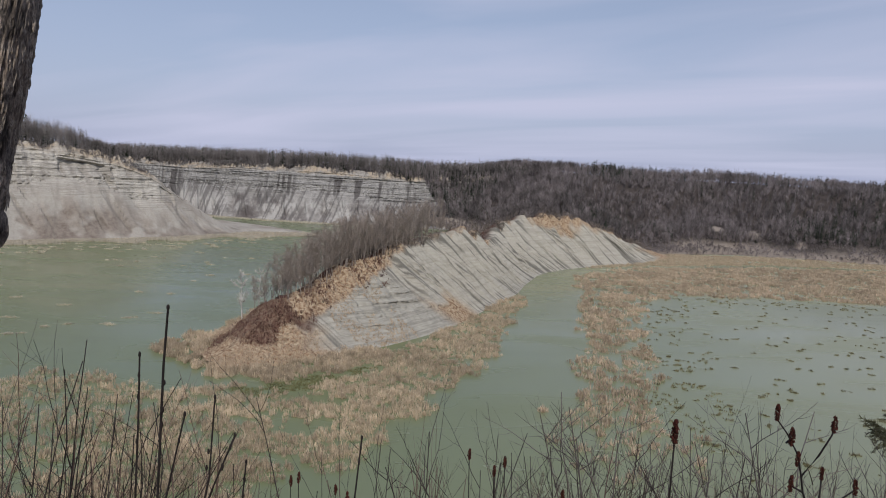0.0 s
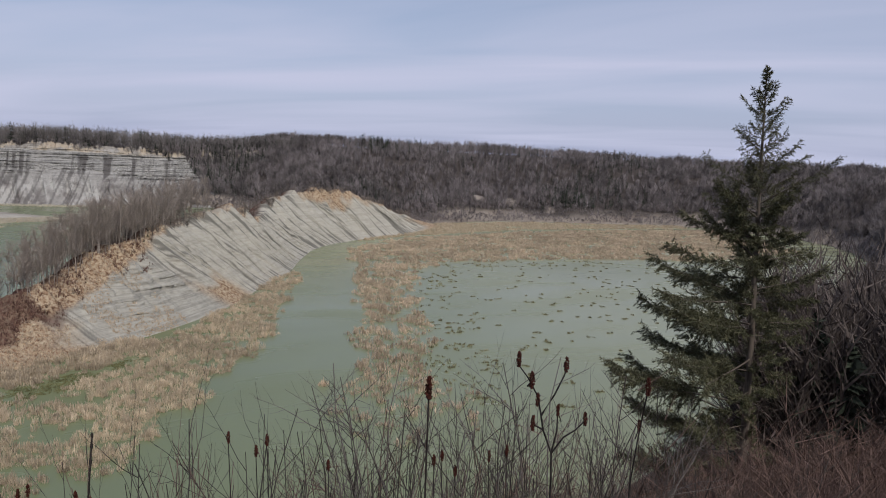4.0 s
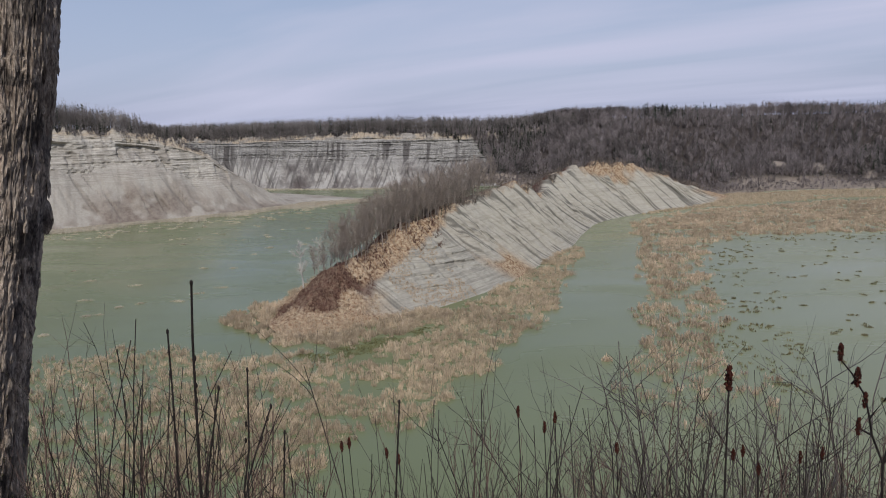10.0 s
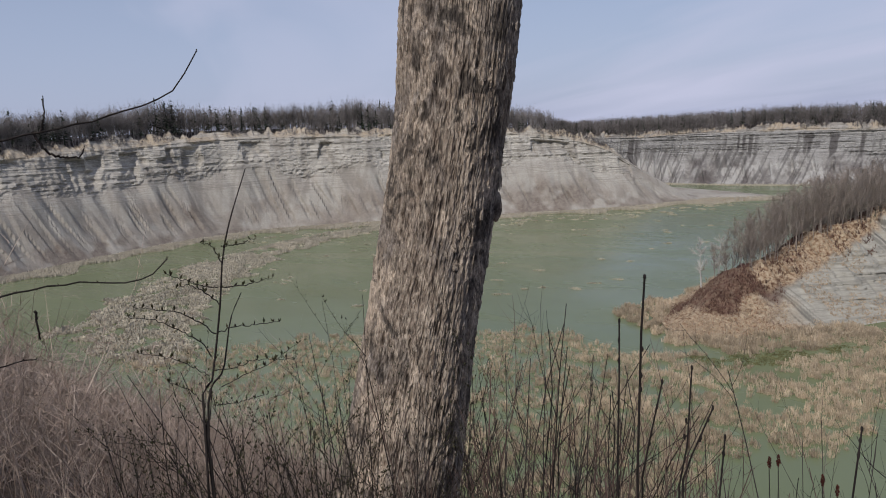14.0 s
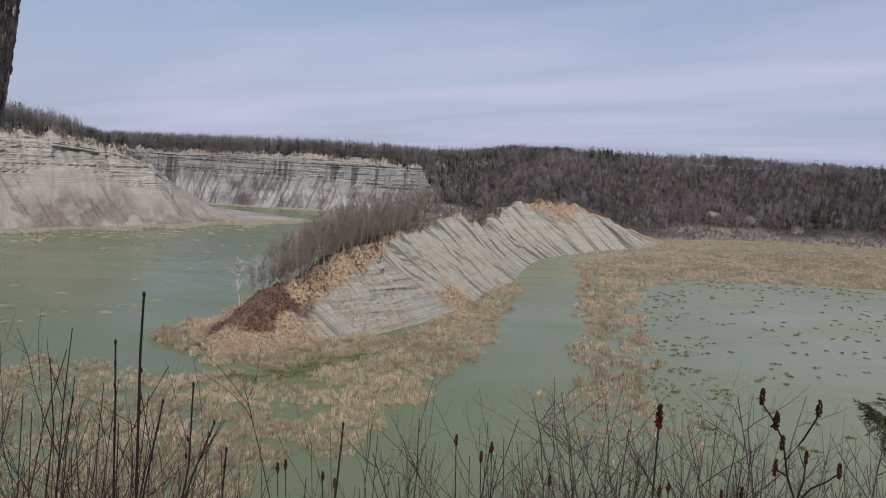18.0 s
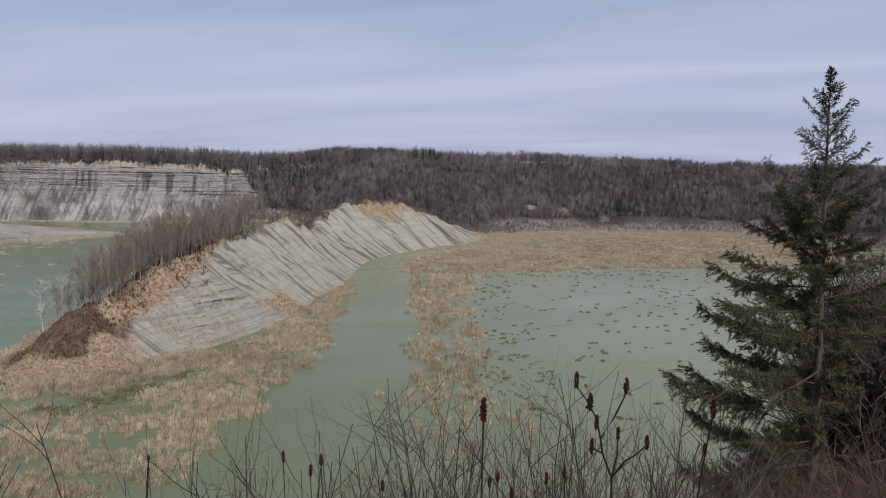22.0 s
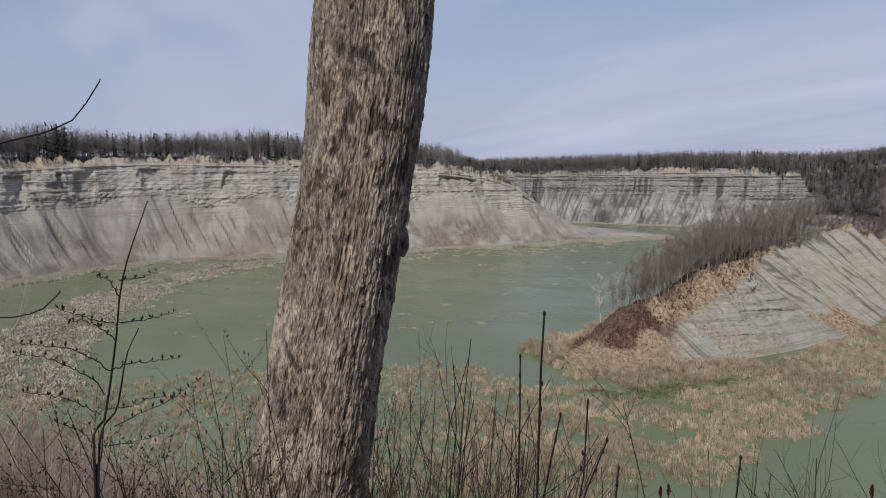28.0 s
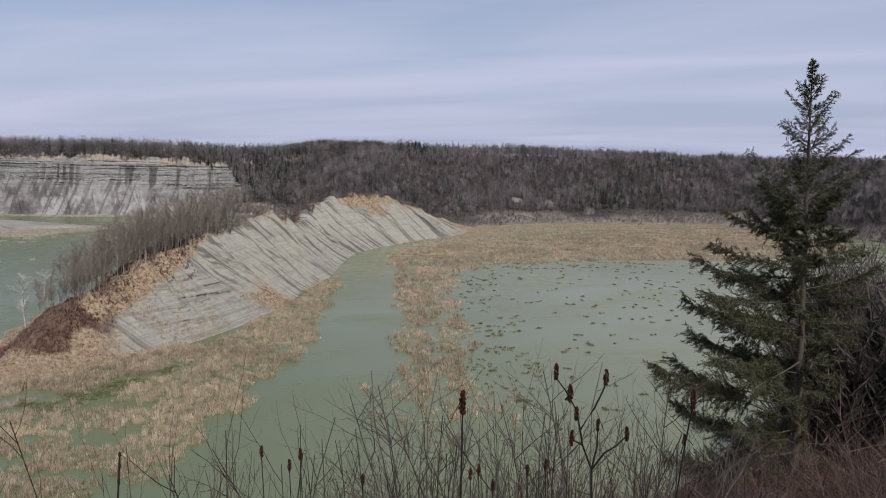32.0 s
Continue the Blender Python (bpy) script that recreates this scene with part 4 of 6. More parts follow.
CAPE_REEDS = [(-408, 330), (-345, 402), (-280, 455), (-216, 512), (-178, 560), (-110, 612), (-108, 625), (-165, 610), (-215, 528), (-285, 470), (-350, 416), (-415, 345)]


WET_GAP = [(-56, 183), (-48, 186), (-40, 194), (-29, 204), (-21, 213), (-18, 210), (-28, 195), (-38, 183), (-49, 177)]  # open wet ground between the ridge and the reed bed


def tussocks(poly, per, seed, tufts, wide):
    """Small drifts of tufts, each about wide metres long, scattered singly over open water."""
    rng = np.random.default_rng(seed)
    x, y = sow(poly, per, seed, 40, -9)
    m = rng.integers(2, 2 * tufts, len(x))
    k = np.repeat(np.arange(len(x)), m)
    along = rng.normal(0, 0.6, len(k)) * np.repeat(wide * rng.uniform(0.3, 1.3, len(x)), m)
    way = np.repeat(rng.normal(0, 0.5, len(x)), m)
    return x[k] + along * np.cos(way) + rng.normal(0, 0.3, len(k)), y[k] + along * np.sin(way) + rng.normal(0, 0.3, len(k))


def plant_reeds():
    rng = np.random.default_rng(30)
    x, y = sow(MID_REEDS, 0.9, 31, 5, -0.42)
    ok = rng.random(len(x)) < 0.36 + 0.64 * smooth(-95, -50, x)
    ok &= ~(inside(WET_GAP, x, y) & (rng.random(len(x)) < 0.9))
    x, y = x[ok], y[ok]
    stuff("reed_bed", reed_clumps(x, y, rng.uniform(0.3, 0.85, len(x)), rng.uniform(0.7, 2.1, len(x)), 32, 22, 0.06), mat_reed, "dense straw-coloured dry reeds standing in the flood", "reeds")
    x, y = sow(TIP_REEDS, 0.50, 33, 9, -0.8)
    stuff("point_reeds", reed_clumps(x, y, rng.uniform(0.6, 1.5, len(x)), rng.uniform(1.1, 2.4, len(x)), 34, 42, 0.09), mat_reed, "straw-coloured dry reeds round the ridge's point", "reeds")
    x, y = sow(RIGHT_REEDS, 0.30, 35, 6, -0.38)
    ok = rng.random(len(x)) < 0.15 + 0.85 * smooth(135, 190, y)
    x, y = x[ok], y[ok]
    stuff("channel_reeds", reed_clumps(x, y, rng.uniform(0.6, 1.6, len(x)), rng.uniform(0.8, 2.1, len(x)), 36, 18, 0.13), mat_reed_red, "russet dry reeds along the channel's far side", "reeds")
    x, y = sow(SHORE_REEDS, 0.34, 37, 20, -0.9)
    stuff("shore_reeds", reed_tufts(x, y, rng.uniform(0.9, 1.6, len(x)), 38, 7, wide=0.3, spread=0.9), mat_reed, "dry reeds along the foot of the hill", "reeds")
    x, y = sow(LEFT_REEDS, 0.45, 39, 9, -0.5)
    stuff("marsh_reeds", reed_clumps(x, y, rng.uniform(0.7, 2.2, len(x)), rng.uniform(0.7, 1.6, len(x)), 40, 22, 0.35), mat_pale_reed, "patchy straw reeds in the shallow water", "reeds")
    x, y = sow(CAPE_REEDS, 0.9, 41, 14, -0.6)
    stuff("cliff_foot_reeds", reed_tufts(x, y, rng.uniform(0.8, 1.5, len(x)), 42, 7, wide=0.26), mat_reed, "dry reeds at the foot of the scree", "reeds")
    def shore_strip(v, count, wide, seed, first, last):
        r = np.random.default_rng(seed)
        i = (r.uniform(first, last, count) * (len(v) - 1)).astype(int)
        a, b = v[i, 1], v[i, 30]
        way = (b - a)[:, :2]
        way /= np.linalg.norm(way, axis=1, keepdims=True)
        off = 3.0 - wide * r.uniform(0, 1, count) * (1 + 0.5 * vnoise(i / 19.0, 0 * i, seed=seed))
        q = a[:, :2] + way * off[:, None]
        return q[:, 0], q[:, 1]

    x, y = shore_strip(LEFT_V, 24000, 24, 57, 0.1, 1.0)
    x2, y2 = shore_strip(FAR_V, 2500, 14, 58, 0.0, 0.8)
    x, y = np.r_[x, x2], np.r_[y, y2]
    stuff("waterline_reeds", reed_tufts(x, y, rng.uniform(0.8, 1.8, len(x)), 59, 7, wide=0.4, spread=1.2), mat_pale_reed, "pale dry reeds along the waterline below the cliffs", "reeds")
    # loose tufts in the open water
    open_left = [(-330, 200), (-360, 300), (-290, 420), (-190, 520), (-110, 430), (-95, 260), (-110, 200), (-160, 170), (-260, 140)]
    x, y = tussocks(open_left, 0.0013, 44, 5, 1.7)
    stuff("water_tufts", reed_clumps(x, y, rng.uniform(0.6, 2.0, len(x)), rng.uniform(0.3, 0.8, len(x)), 45, 18, 0.22), mat_tuft, "low tufts of drowned reed on the open water", "reeds")
    near_cape = [(-395, 325), (-340, 392), (-275, 445), (-205, 505), (-160, 560), (-120, 560), (-180, 470), (-255, 405), (-330, 330), (-360, 280)]
    x, y = tussocks(near_cape, 0.008, 60, 7, 3.0)
    stuff("cape_tufts", reed_clumps(x, y, rng.uniform(0.6, 2.2, len(x)), rng.uniform(0.4, 1.0, len(x)), 61, 16, 0.35), mat_tuft, "pale tufts of drowned reed off the cliff's foot", "reeds")
    lagoon = [(62, 190), (75, 245), (108, 360), (240, 376), (330, 360), (330, 250), (200, 170), (110, 130), (64, 140)]
    x, y = tussocks(lagoon, 0.0058, 46, 4, 1.2)
    stuff("lagoon_tufts", reed_tufts(x, y, rng.uniform(0.3, 0.8, len(x)), 47, 12, spread=0.6, wide=0.10), mat_sedge, "dark sedge tufts scattered in the lagoon", "reeds")
    fringe = [(58, 180), (70, 243), (88, 310), (104, 360), (150, 388), (230, 384), (230, 366), (130, 360), (108, 320), (92, 250), (82, 190), (72, 150), (56, 150)]
    x, y = sow(fringe, 0.12, 48, 6, 0.15)
    stuff("fringe_sedge", reed_tufts(x, y, rng.uniform(0.4, 0.9, len(x)), 49, 9, spread=0.9, wide=0.16), mat_sedge, "green-brown sedge fringing the reed bed", "reeds")
    wet = WET_GAP
    x, y = sow(wet, 4.0, 52, 6, -0.7)
    stuff("green_sedge", reed_tufts(x, y, rng.uniform(0.12, 0.35, len(x)), 53, 8, spread=0.5, wide=0.12), mat_moss, "low bright green sedge in the wet gap between reeds", "sedge")
    p = scatter_on(HILL_V, 9500, 0, 16, 54, keep=lambda q: fbm(q[:, 0] / 22, q[:, 1] / 22, octaves=2, seed=55) > -0.7)
    stuff("bank_brush", bare_wood(p, rng.uniform(1.5, 4.5, len(p)), 56, 14, 0.2, 2.0), mat_bare, "leafless brush on the cut bank below the hill", "brush")
    p = scatter_on(RIDGE_V, 9000, 20, 122, 50, first=0.0, last=0.30)
    p = p[in_brush(p)]
    stuff("red_brush", brush(p, rng.uniform(0.6, 1.6, len(p)), 51, 4, 6, 0.032, 0.4), mat_redbrush, "low red-brown brush on the ridge's end", "brush")


mat_moss = plain_plant("green_moss", [(0.14, 0.138, 0.06), (0.22, 0.205, 0.10), (0.18, 0.172, 0.08)], scale=0.3)
plant_reeds()


# ---- things: the trees on the ridge ----
from mathutils.bvhtree import BVHTree


def drop_onto(v):
    """A function that gives the height of a lofted surface at x, y."""
    n, m = v.shape[:2]
    idx = np.arange(n * m).reshape(n, m)
    f = np.stack([idx[:-1, :-1], idx[1:, :-1], idx[1:, 1:], idx[:-1, 1:]], -1).reshape(-1, 4)
    tree = BVHTree.FromPolygons(v.reshape(-1, 3).tolist(), f.tolist())

    def height(x, y, other=0.0):
        hit = tree.ray_cast(Vector((x, y, 300)), Vector((0, 0, -1)))[0]
        return hit.z if hit else other

    return height


near = (np.abs(NEAR_V[:, :, 0]) < 60).any(1)
ground_z = drop_onto(NEAR_V[near])
ridge_z = drop_onto(RIDGE_V)


def tubes(lines, sides=4):
    """Tapered round stems along polylines: rows of (points, radius at the foot, radius at the tip)."""
    verts, faces, at = [], [], 0
    ang = np.arange(sides) * 2 * np.pi / sides
    for pts, r0, r1 in lines:
        p = np.asarray(pts, float)
        n = len(p)
        t = np.gradient(p, axis=0)
        t /= np.linalg.norm(t, axis=1, keepdims=True) + 1e-9
        ref = np.where(np.abs(t[:, 2:3]) > 0.9, [[1.0, 0, 0]], [[0, 0, 1.0]])
        a = np.cross(t, ref)
        a /= np.linalg.norm(a, axis=1, keepdims=True) + 1e-9
        b = np.cross(t, a)
        r = np.linspace(r0, r1, n)[:, None, None]
        ring = p[:, None] + r * (a[:, None] * np.cos(ang)[None, :, None] + b[:, None] * np.sin(ang)[None, :, None])
        verts.append(ring.reshape(-1, 3))
        i = at + np.arange((n - 1) * sides).reshape(n - 1, sides)
        j = np.roll(i, -1, 1)
        faces.append(np.stack([i, j, j + sides, i + sides], -1).reshape(-1, 4))
        at += n * sides
    return np.concatenate(verts), np.concatenate(faces)


def bent(a, way, length, rng, n=6, wander=0.12, lift=0.0):
    """A crooked polyline from a."""
    p, d = [np.asarray(a, float)], np.asarray(way, float) / np.linalg.norm(way)
    for _ in range(n - 1):
        d = d + rng.normal(0, wander, 3) + (0, 0, lift / n)
        d /= np.linalg.norm(d)
        p.append(p[-1] + d * length / (n - 1))
    return np.array(p)


def grow(base, way, length, r, rng, levels, kids, spread=0.75, lift=0.35, wander=0.09, shrink=(0.35, 0.6), n=7, first=0.25):
    """A stem and its forks and twigs, as rows for tubes()."""
    line = bent(base, way, length, rng, n, wander, lift)
    out = [(line, r, r * (0.35 if levels else 0.3))]
    if levels:
        for _ in range(kids[0]):
            f = rng.uniform(first, 0.97)
            k = f * (n - 1)
            i = min(int(k), n - 2)
            at = line[i] + (line[i + 1] - line[i]) * (k - i)
            d = line[i + 1] - line[i]
            d = d / np.linalg.norm(d)
            side = rng.normal(size=3)
            side -= d * (side @ d)
            side /= np.linalg.norm(side)
            turn = rng.uniform(0.6, 1.2) * spread
            out += grow(at, d * math.cos(turn) + side * math.sin(turn), length * rng.uniform(*shrink) * (1.15 - 0.6 * f), r * (1 - 0.5 * f) * 0.62, rng, levels - 1, kids[1:], spread, lift, wander * 1.2, shrink, max(4, n - 2), 0.15)
    return out


def wood_material(name, cols, scale=20.0, stretch=(1, 1, 0.15)):
    n = Nodes(name)
    pos = n.obj.outputs["Object"]
    grain = n.noise(pos, scale, 5, 0.65, 0.3, stretch)
    col = n.ramp(grain, [(0.3 + 0.4 * k / max(1, len(cols) - 1), c) for k, c in enumerate(cols)])
    col = n.mix(0.35, col, n.ramp(n.any(), [(0.0, 0.7), (1.0, 1.15)]), "MULTIPLY")
    return n.done(col, 0.85, grain, 0.5, 0.01, spec=0.2)


mat_ash = wood_material("ridge_tree_bark", [(0.23, 0.188, 0.155), (0.33, 0.275, 0.235), (0.42, 0.36, 0.315)], 3.0)
mat_birch = wood_material("birch_bark", [(0.42, 0.39, 0.35), (0.62, 0.59, 0.54), (0.68, 0.65, 0.60)], 4.0, (1, 1, 1.5))


def ridge_tree(seed, high, mat, wide=1.0, stout=1.0):
    """A slender leafless tree: trunk, limbs and a crown of fine twigs."""
    rng = np.random.default_rng(seed)
    root = thing("bare_tree", "slender leafless grey-brown tree on the shale ridge", "tree", "trees on the ridge")
    trunk = bent((0, 0, -0.6), (rng.normal(0, 0.04), rng.normal(0, 0.04), 1), high * 0.95, rng, 8, 0.035, 0.1)
    part("trunk", raw_mesh("trunk", *tubes([(trunk, 0.0070 * high * stout, 0.002 * high)], 5), mat, True), root)
    lines = []
    for k in range(16):
        f = rng.uniform(0.22, 0.95)
        at = trunk[0] + (trunk[-1] - trunk[0]) * f
        turn = rng.uniform(0, 2 * np.pi)
        lines += grow(at, (math.cos(turn) * wide, math.sin(turn) * wide, rng.uniform(0.9, 1.8)), high * rng.uniform(0.16, 0.32) * (1.2 - 0.6 * f), 0.0036 * high * stout, rng, 1, (15,), 0.7, 0.4, 0.1, (0.35, 0.7), 5, 0.2)
    part("crown", raw_mesh("crown", *tubes(lines, 3), mat, True), root)
    return root


def plant_ridge():
    rng = np.random.default_rng(60)
    kinds = [ridge_tree(200 + k, 1.0 * h, mat_ash) for k, h in enumerate((12.5, 13.5, 14, 15, 15.5, 16, 17))]
    spots = scatter_on(RIDGE_V, 420, 82, 104, 61, first=0.07, last=0.34)
    spots = spots[brush_zone(spots[:, 0], spots[:, 1]) < 0.5][:295]
    for k, p in enumerate(spots):
        grown = 0.85 + 0.35 * float(smooth(-72, -45, p[0]))
        first = k < len(kinds)
        size = grown if first else grown / kinds[k % len(kinds)].scale[0]
        m = Matrix.LocRotScale((p[0], p[1], p[2]), Euler((rng.normal(0, 0.03), rng.normal(0, 0.03), rng.uniform(0, 6.3))), Vector((size,) * 3))
        if first:
            kinds[k].matrix_basis = m
        else:
            copy_thing(kinds[k % len(kinds)], m)
    birch = ridge_tree(230, 17.5, mat_birch, 2.0, 2.6)
    birch.name = "birch"
    tagged(birch, "pale-barked leafless birch above red-brown brush", "tree")
    birch["group"] = "birches on the point"
    birch.matrix_basis = pose(-67.5, 238.0, ridge_z(-67.5, 238.0, 1.0))
    copy_thing(birch, Matrix.LocRotScale((-65.0, 250.0, ridge_z(-65, 250, 1.0)), Euler((0, 0, 2)), Vector((0.95,) * 3)))
    p = scatter_on(RIDGE_V, 2200, 80, 100, 62, first=0.22, last=0.93, keep=lambda q: fbm(q[:, 0] / 12, q[:, 1] / 12, octaves=2, seed=71) > -0.25)
    stuff("crest_brush", bare_wood(p, rng.uniform(1.5, 5.0, len(p)), 63, 22, 0.09, 1.5), mat_ridge, "low leafless brush along the ridge's crest", "brush")
    p = scatter_on(RIDGE_V, 1100, 94, 122, 64, first=0.2, last=1.0)
    stuff("ridge_back_wood", bare_wood(p, rng.uniform(4, 9, len(p)), 65, 18, 0.1), mat_ridge, "leafless wood on the ridge's far flank", "woods")
    p = scatter_on(RIDGE_V, 480, 56, 86, 164, first=0.05, last=0.20, keep=lambda q: (fbm(q[:, 0] / 5, q[:, 1] / 5, octaves=2, seed=171) > 0.12))
    p = p[(p[:, 0] < -18) & (p[:, 2] > 6)]
    stuff("slope_shrubs", brush(p, rng.uniform(0.7, 2.0, len(p)), 165, 5, 9, 0.045, 0.5), mat_redbrush, "small leafless brown bushes on the ridge's grassy flank", "brush")
    p = scatter_on(RIDGE_V, 26, 83, 92, 66, first=0.20, last=0.30)
    stuff("crest_conifers", far_conifers(p, rng.uniform(2, 4.5, len(p)), 67), mat_pine, "small dark conifers on the ridge's crest", "woods")
    p = scatter_on(RIDGE_V, 4000, 0, 122, 68, first=0.0, last=0.17, keep=lambda q: (fbm(q[:, 0] / 7, q[:, 1] / 7, octaves=2, seed=69) > -0.3) & ~in_brush(q))
    stuff("dry_grass", reed_tufts(p[:, 0], p[:, 1], np.full(len(p), 0.7), 70, 6, wide=0.12, spread=0.5) + np.repeat(np.repeat(np.c_[0 * p[:, 0], 0 * p[:, 0], p[:, 2]], 6, 0)[:, None], 3, 1), mat_reed_red, "dry russet grass on the ridge's end", "grass")


plant_ridge()


# ---- things: the near tree ----
def bark_material():
    n = Nodes("ridged_bark")
    pos = n.obj.outputs["Object"]
    plates = n.noise(pos, 1.0, 5, 0.62, 0.8, (34, 34, 9))
    fine = n.noise(pos, 1.0, 4, 0.7, 0.4, (95, 95, 26))
    patch = n.noise(pos, 2.2, 5, 0.6, 0.5, (1, 1, 0.8))
    warm = n.ramp(plates, [(0.32, (0.13, 0.096, 0.074)), (0.46, (0.33, 0.262, 0.205)), (0.64, (0.54, 0.45, 0.36))])
    grey = n.ramp(plates, [(0.32, (0.09, 0.074, 0.064)), (0.46, (0.235, 0.197, 0.17)), (0.64, (0.39, 0.335, 0.29))])
    col = n.mix(n.ramp(patch, [(0.48, 0.0), (0.58, 0.8)]), warm, grey)
    pale = n.ramp(n.noise(pos, 5.0, 5, 0.65, 0.7, (1, 1, 0.6)), [(0.53, 0.0), (0.58, 0.9)])
    col = n.mix(pale, col, n.mix(0.3, (0.74, 0.60, 0.47), col))
    stain = n.ramp(n.noise(pos, 3.4, 5, 0.65, 0.9, (1.2, 1.2, 0.9)), [(0.54, 0.0), (0.60, 0.75)])
    col = n.mix(stain, col, (0.055, 0.048, 0.044))
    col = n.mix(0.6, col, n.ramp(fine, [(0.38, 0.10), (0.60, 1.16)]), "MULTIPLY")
    # furrows darkened: deeper bark colour, plus furrow shade put into the colour
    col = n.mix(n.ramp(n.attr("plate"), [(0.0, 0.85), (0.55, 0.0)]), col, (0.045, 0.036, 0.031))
    return n.done(col, 0.92, fine, 0.9, 0.008, spec=0.15)


mat_bark = bark_material()
TRUNK = [(-3.05, 2.93, 56.0, 0.47), (-2.95, 3.02, 57.2, 0.405), (-2.86, 3.10, 57.9, 0.385), (-2.72, 3.22, 58.88, 0.365), (-2.61, 3.31, 59.54, 0.357), (-2.52, 3.38, 60.18, 0.358), (-2.46, 3.42, 60.8, 0.36), (-2.40, 3.47, 61.6, 0.355), (-2.32, 3.55, 63.5, 0.33), (-2.2, 3.7, 67, 0.27)]


def near_tree():
    root = thing("tree", "large leaning tree trunk with ridged grey-brown bark", "tree")
    p = np.array(TRUNK)
    z = np.r_[np.linspace(56, 57.4, 60), np.linspace(57.4, 61.3, 430)[1:], np.linspace(61.3, 67, 80)[1:]]
    cx, cy, r = (np.interp(z, p[:, 2], p[:, c]) for c in (0, 1, 3))
    for a in (cx, cy, r):
        for _ in range(40):
            a[1:-1] = (a[:-2] + 2 * a[1:-1] + a[2:]) / 4
    th = np.linspace(0, 2 * np.pi, 400, endpoint=False)
    zz, tt = np.meshgrid(z, th, indexing="ij")
    x, y = np.cos(tt), np.sin(tt)
    # interlaced ridges, noise on the cylinder so that it closes
    wx = x * 20 + 0.7 * vnoise(x * 4, y * 4, zz * 3.0, 302)
    wy = y * 20 + 0.7 * vnoise(x * 4, y * 4, zz * 3.0 + 9, 303)
    ridge1 = 1 - np.abs(vnoise(wx * 0.8, wy * 0.8, zz * 6.0, 300))
    ridge2 = 1 - np.abs(vnoise(wx * 2.0, wy * 2.0, zz * 20.0, 301))
    fine = vnoise(wx * 3.6, wy * 3.6, zz * 30, 304)
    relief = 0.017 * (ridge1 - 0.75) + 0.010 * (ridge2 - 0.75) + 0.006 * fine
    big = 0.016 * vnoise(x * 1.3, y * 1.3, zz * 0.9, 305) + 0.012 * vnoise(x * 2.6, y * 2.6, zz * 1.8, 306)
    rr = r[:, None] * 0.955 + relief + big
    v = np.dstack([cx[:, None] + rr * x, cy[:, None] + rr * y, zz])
    # mask for that darkening: low in the furrows, 1 on the plates
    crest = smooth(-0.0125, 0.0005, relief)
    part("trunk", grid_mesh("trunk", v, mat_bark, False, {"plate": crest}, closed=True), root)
    bark_plates(root, z, th, v)
    # a rounded knot on the side towards the lake
    k = np.argmin(np.abs(z - 59.62))
    j = np.argmin(np.abs(th - math.radians(28)))
    a, b = np.meshgrid(np.linspace(0, np.pi, 14), np.linspace(0, 2 * np.pi, 20, endpoint=False), indexing="ij")
    rough = 1 + 0.18 * vnoise(a * 2.5, np.cos(b) * 2.5, np.sin(b) * 2.5, 330)
    ball = np.dstack([0.045 * rough * np.sin(a) * np.cos(b), 0.045 * rough * np.sin(a) * np.sin(b), 0.09 * rough * np.cos(a)]) + v[k, j]
    part("knot", grid_mesh("knot", ball, mat_bark, False, {"plate": np.ones(a.shape)}, closed=True), root, "rough rounded knot")
    return root


def bark_plates(root, z, th, v):
    """Loose plates of bark that stand proud of the trunk."""
    rng = np.random.default_rng(331)
    kinds = []
    for s in range(6):
        n, m = 9, 5
        f, g = np.meshgrid(np.linspace(-1, 1, n), np.linspace(-1, 1, m), indexing="ij")
        edge = 0.65 + 0.35 * np.sqrt(np.clip(1 - f**2, 0, 1)) + 0.18 * vnoise(f * 3, g * 2, seed=340 + s)
        thick = 0.010 * (1 - np.maximum(np.abs(f), np.abs(g)) ** 3) + 0.003 * vnoise(f * 4, g * 3, seed=350 + s) - 0.006
        p = np.dstack([thick, g * 0.016 * edge, f * rng.uniform(0.03, 0.085)])
        kinds.append(grid_mesh("bark_plate", p, mat_bark, False, {"plate": np.ones(f.shape)}))
    for k in range(230):
        i = rng.integers(np.searchsorted(z, 58.2), np.searchsorted(z, 61.2))
        j = rng.integers(len(th))
        if math.cos(th[j] + math.pi / 2 - 0.62) < -0.25:
            continue
        plate = part("bark_plate", kinds[k % 6], root)
        plate.matrix_basis = Matrix.LocRotScale(Vector(v[i, j]), Euler((rng.normal(0, 0.10), -0.10, th[j])), Vector((1, rng.uniform(0.7, 1.4), rng.uniform(0.7, 1.5))))


near_tree()


# ---- things: the hemlock ----
mat_needle = plain_plant("hemlock_needles", [(0.075, 0.08, 0.046), (0.12, 0.12, 0.066), (0.175, 0.16, 0.09), (0.09, 0.095, 0.056)], 0.6, 2.0)
mat_hembark = wood_material("hemlock_bark", [(0.06, 0.048, 0.04), (0.13, 0.105, 0.085), (0.17, 0.14, 0.12)], 14.0)


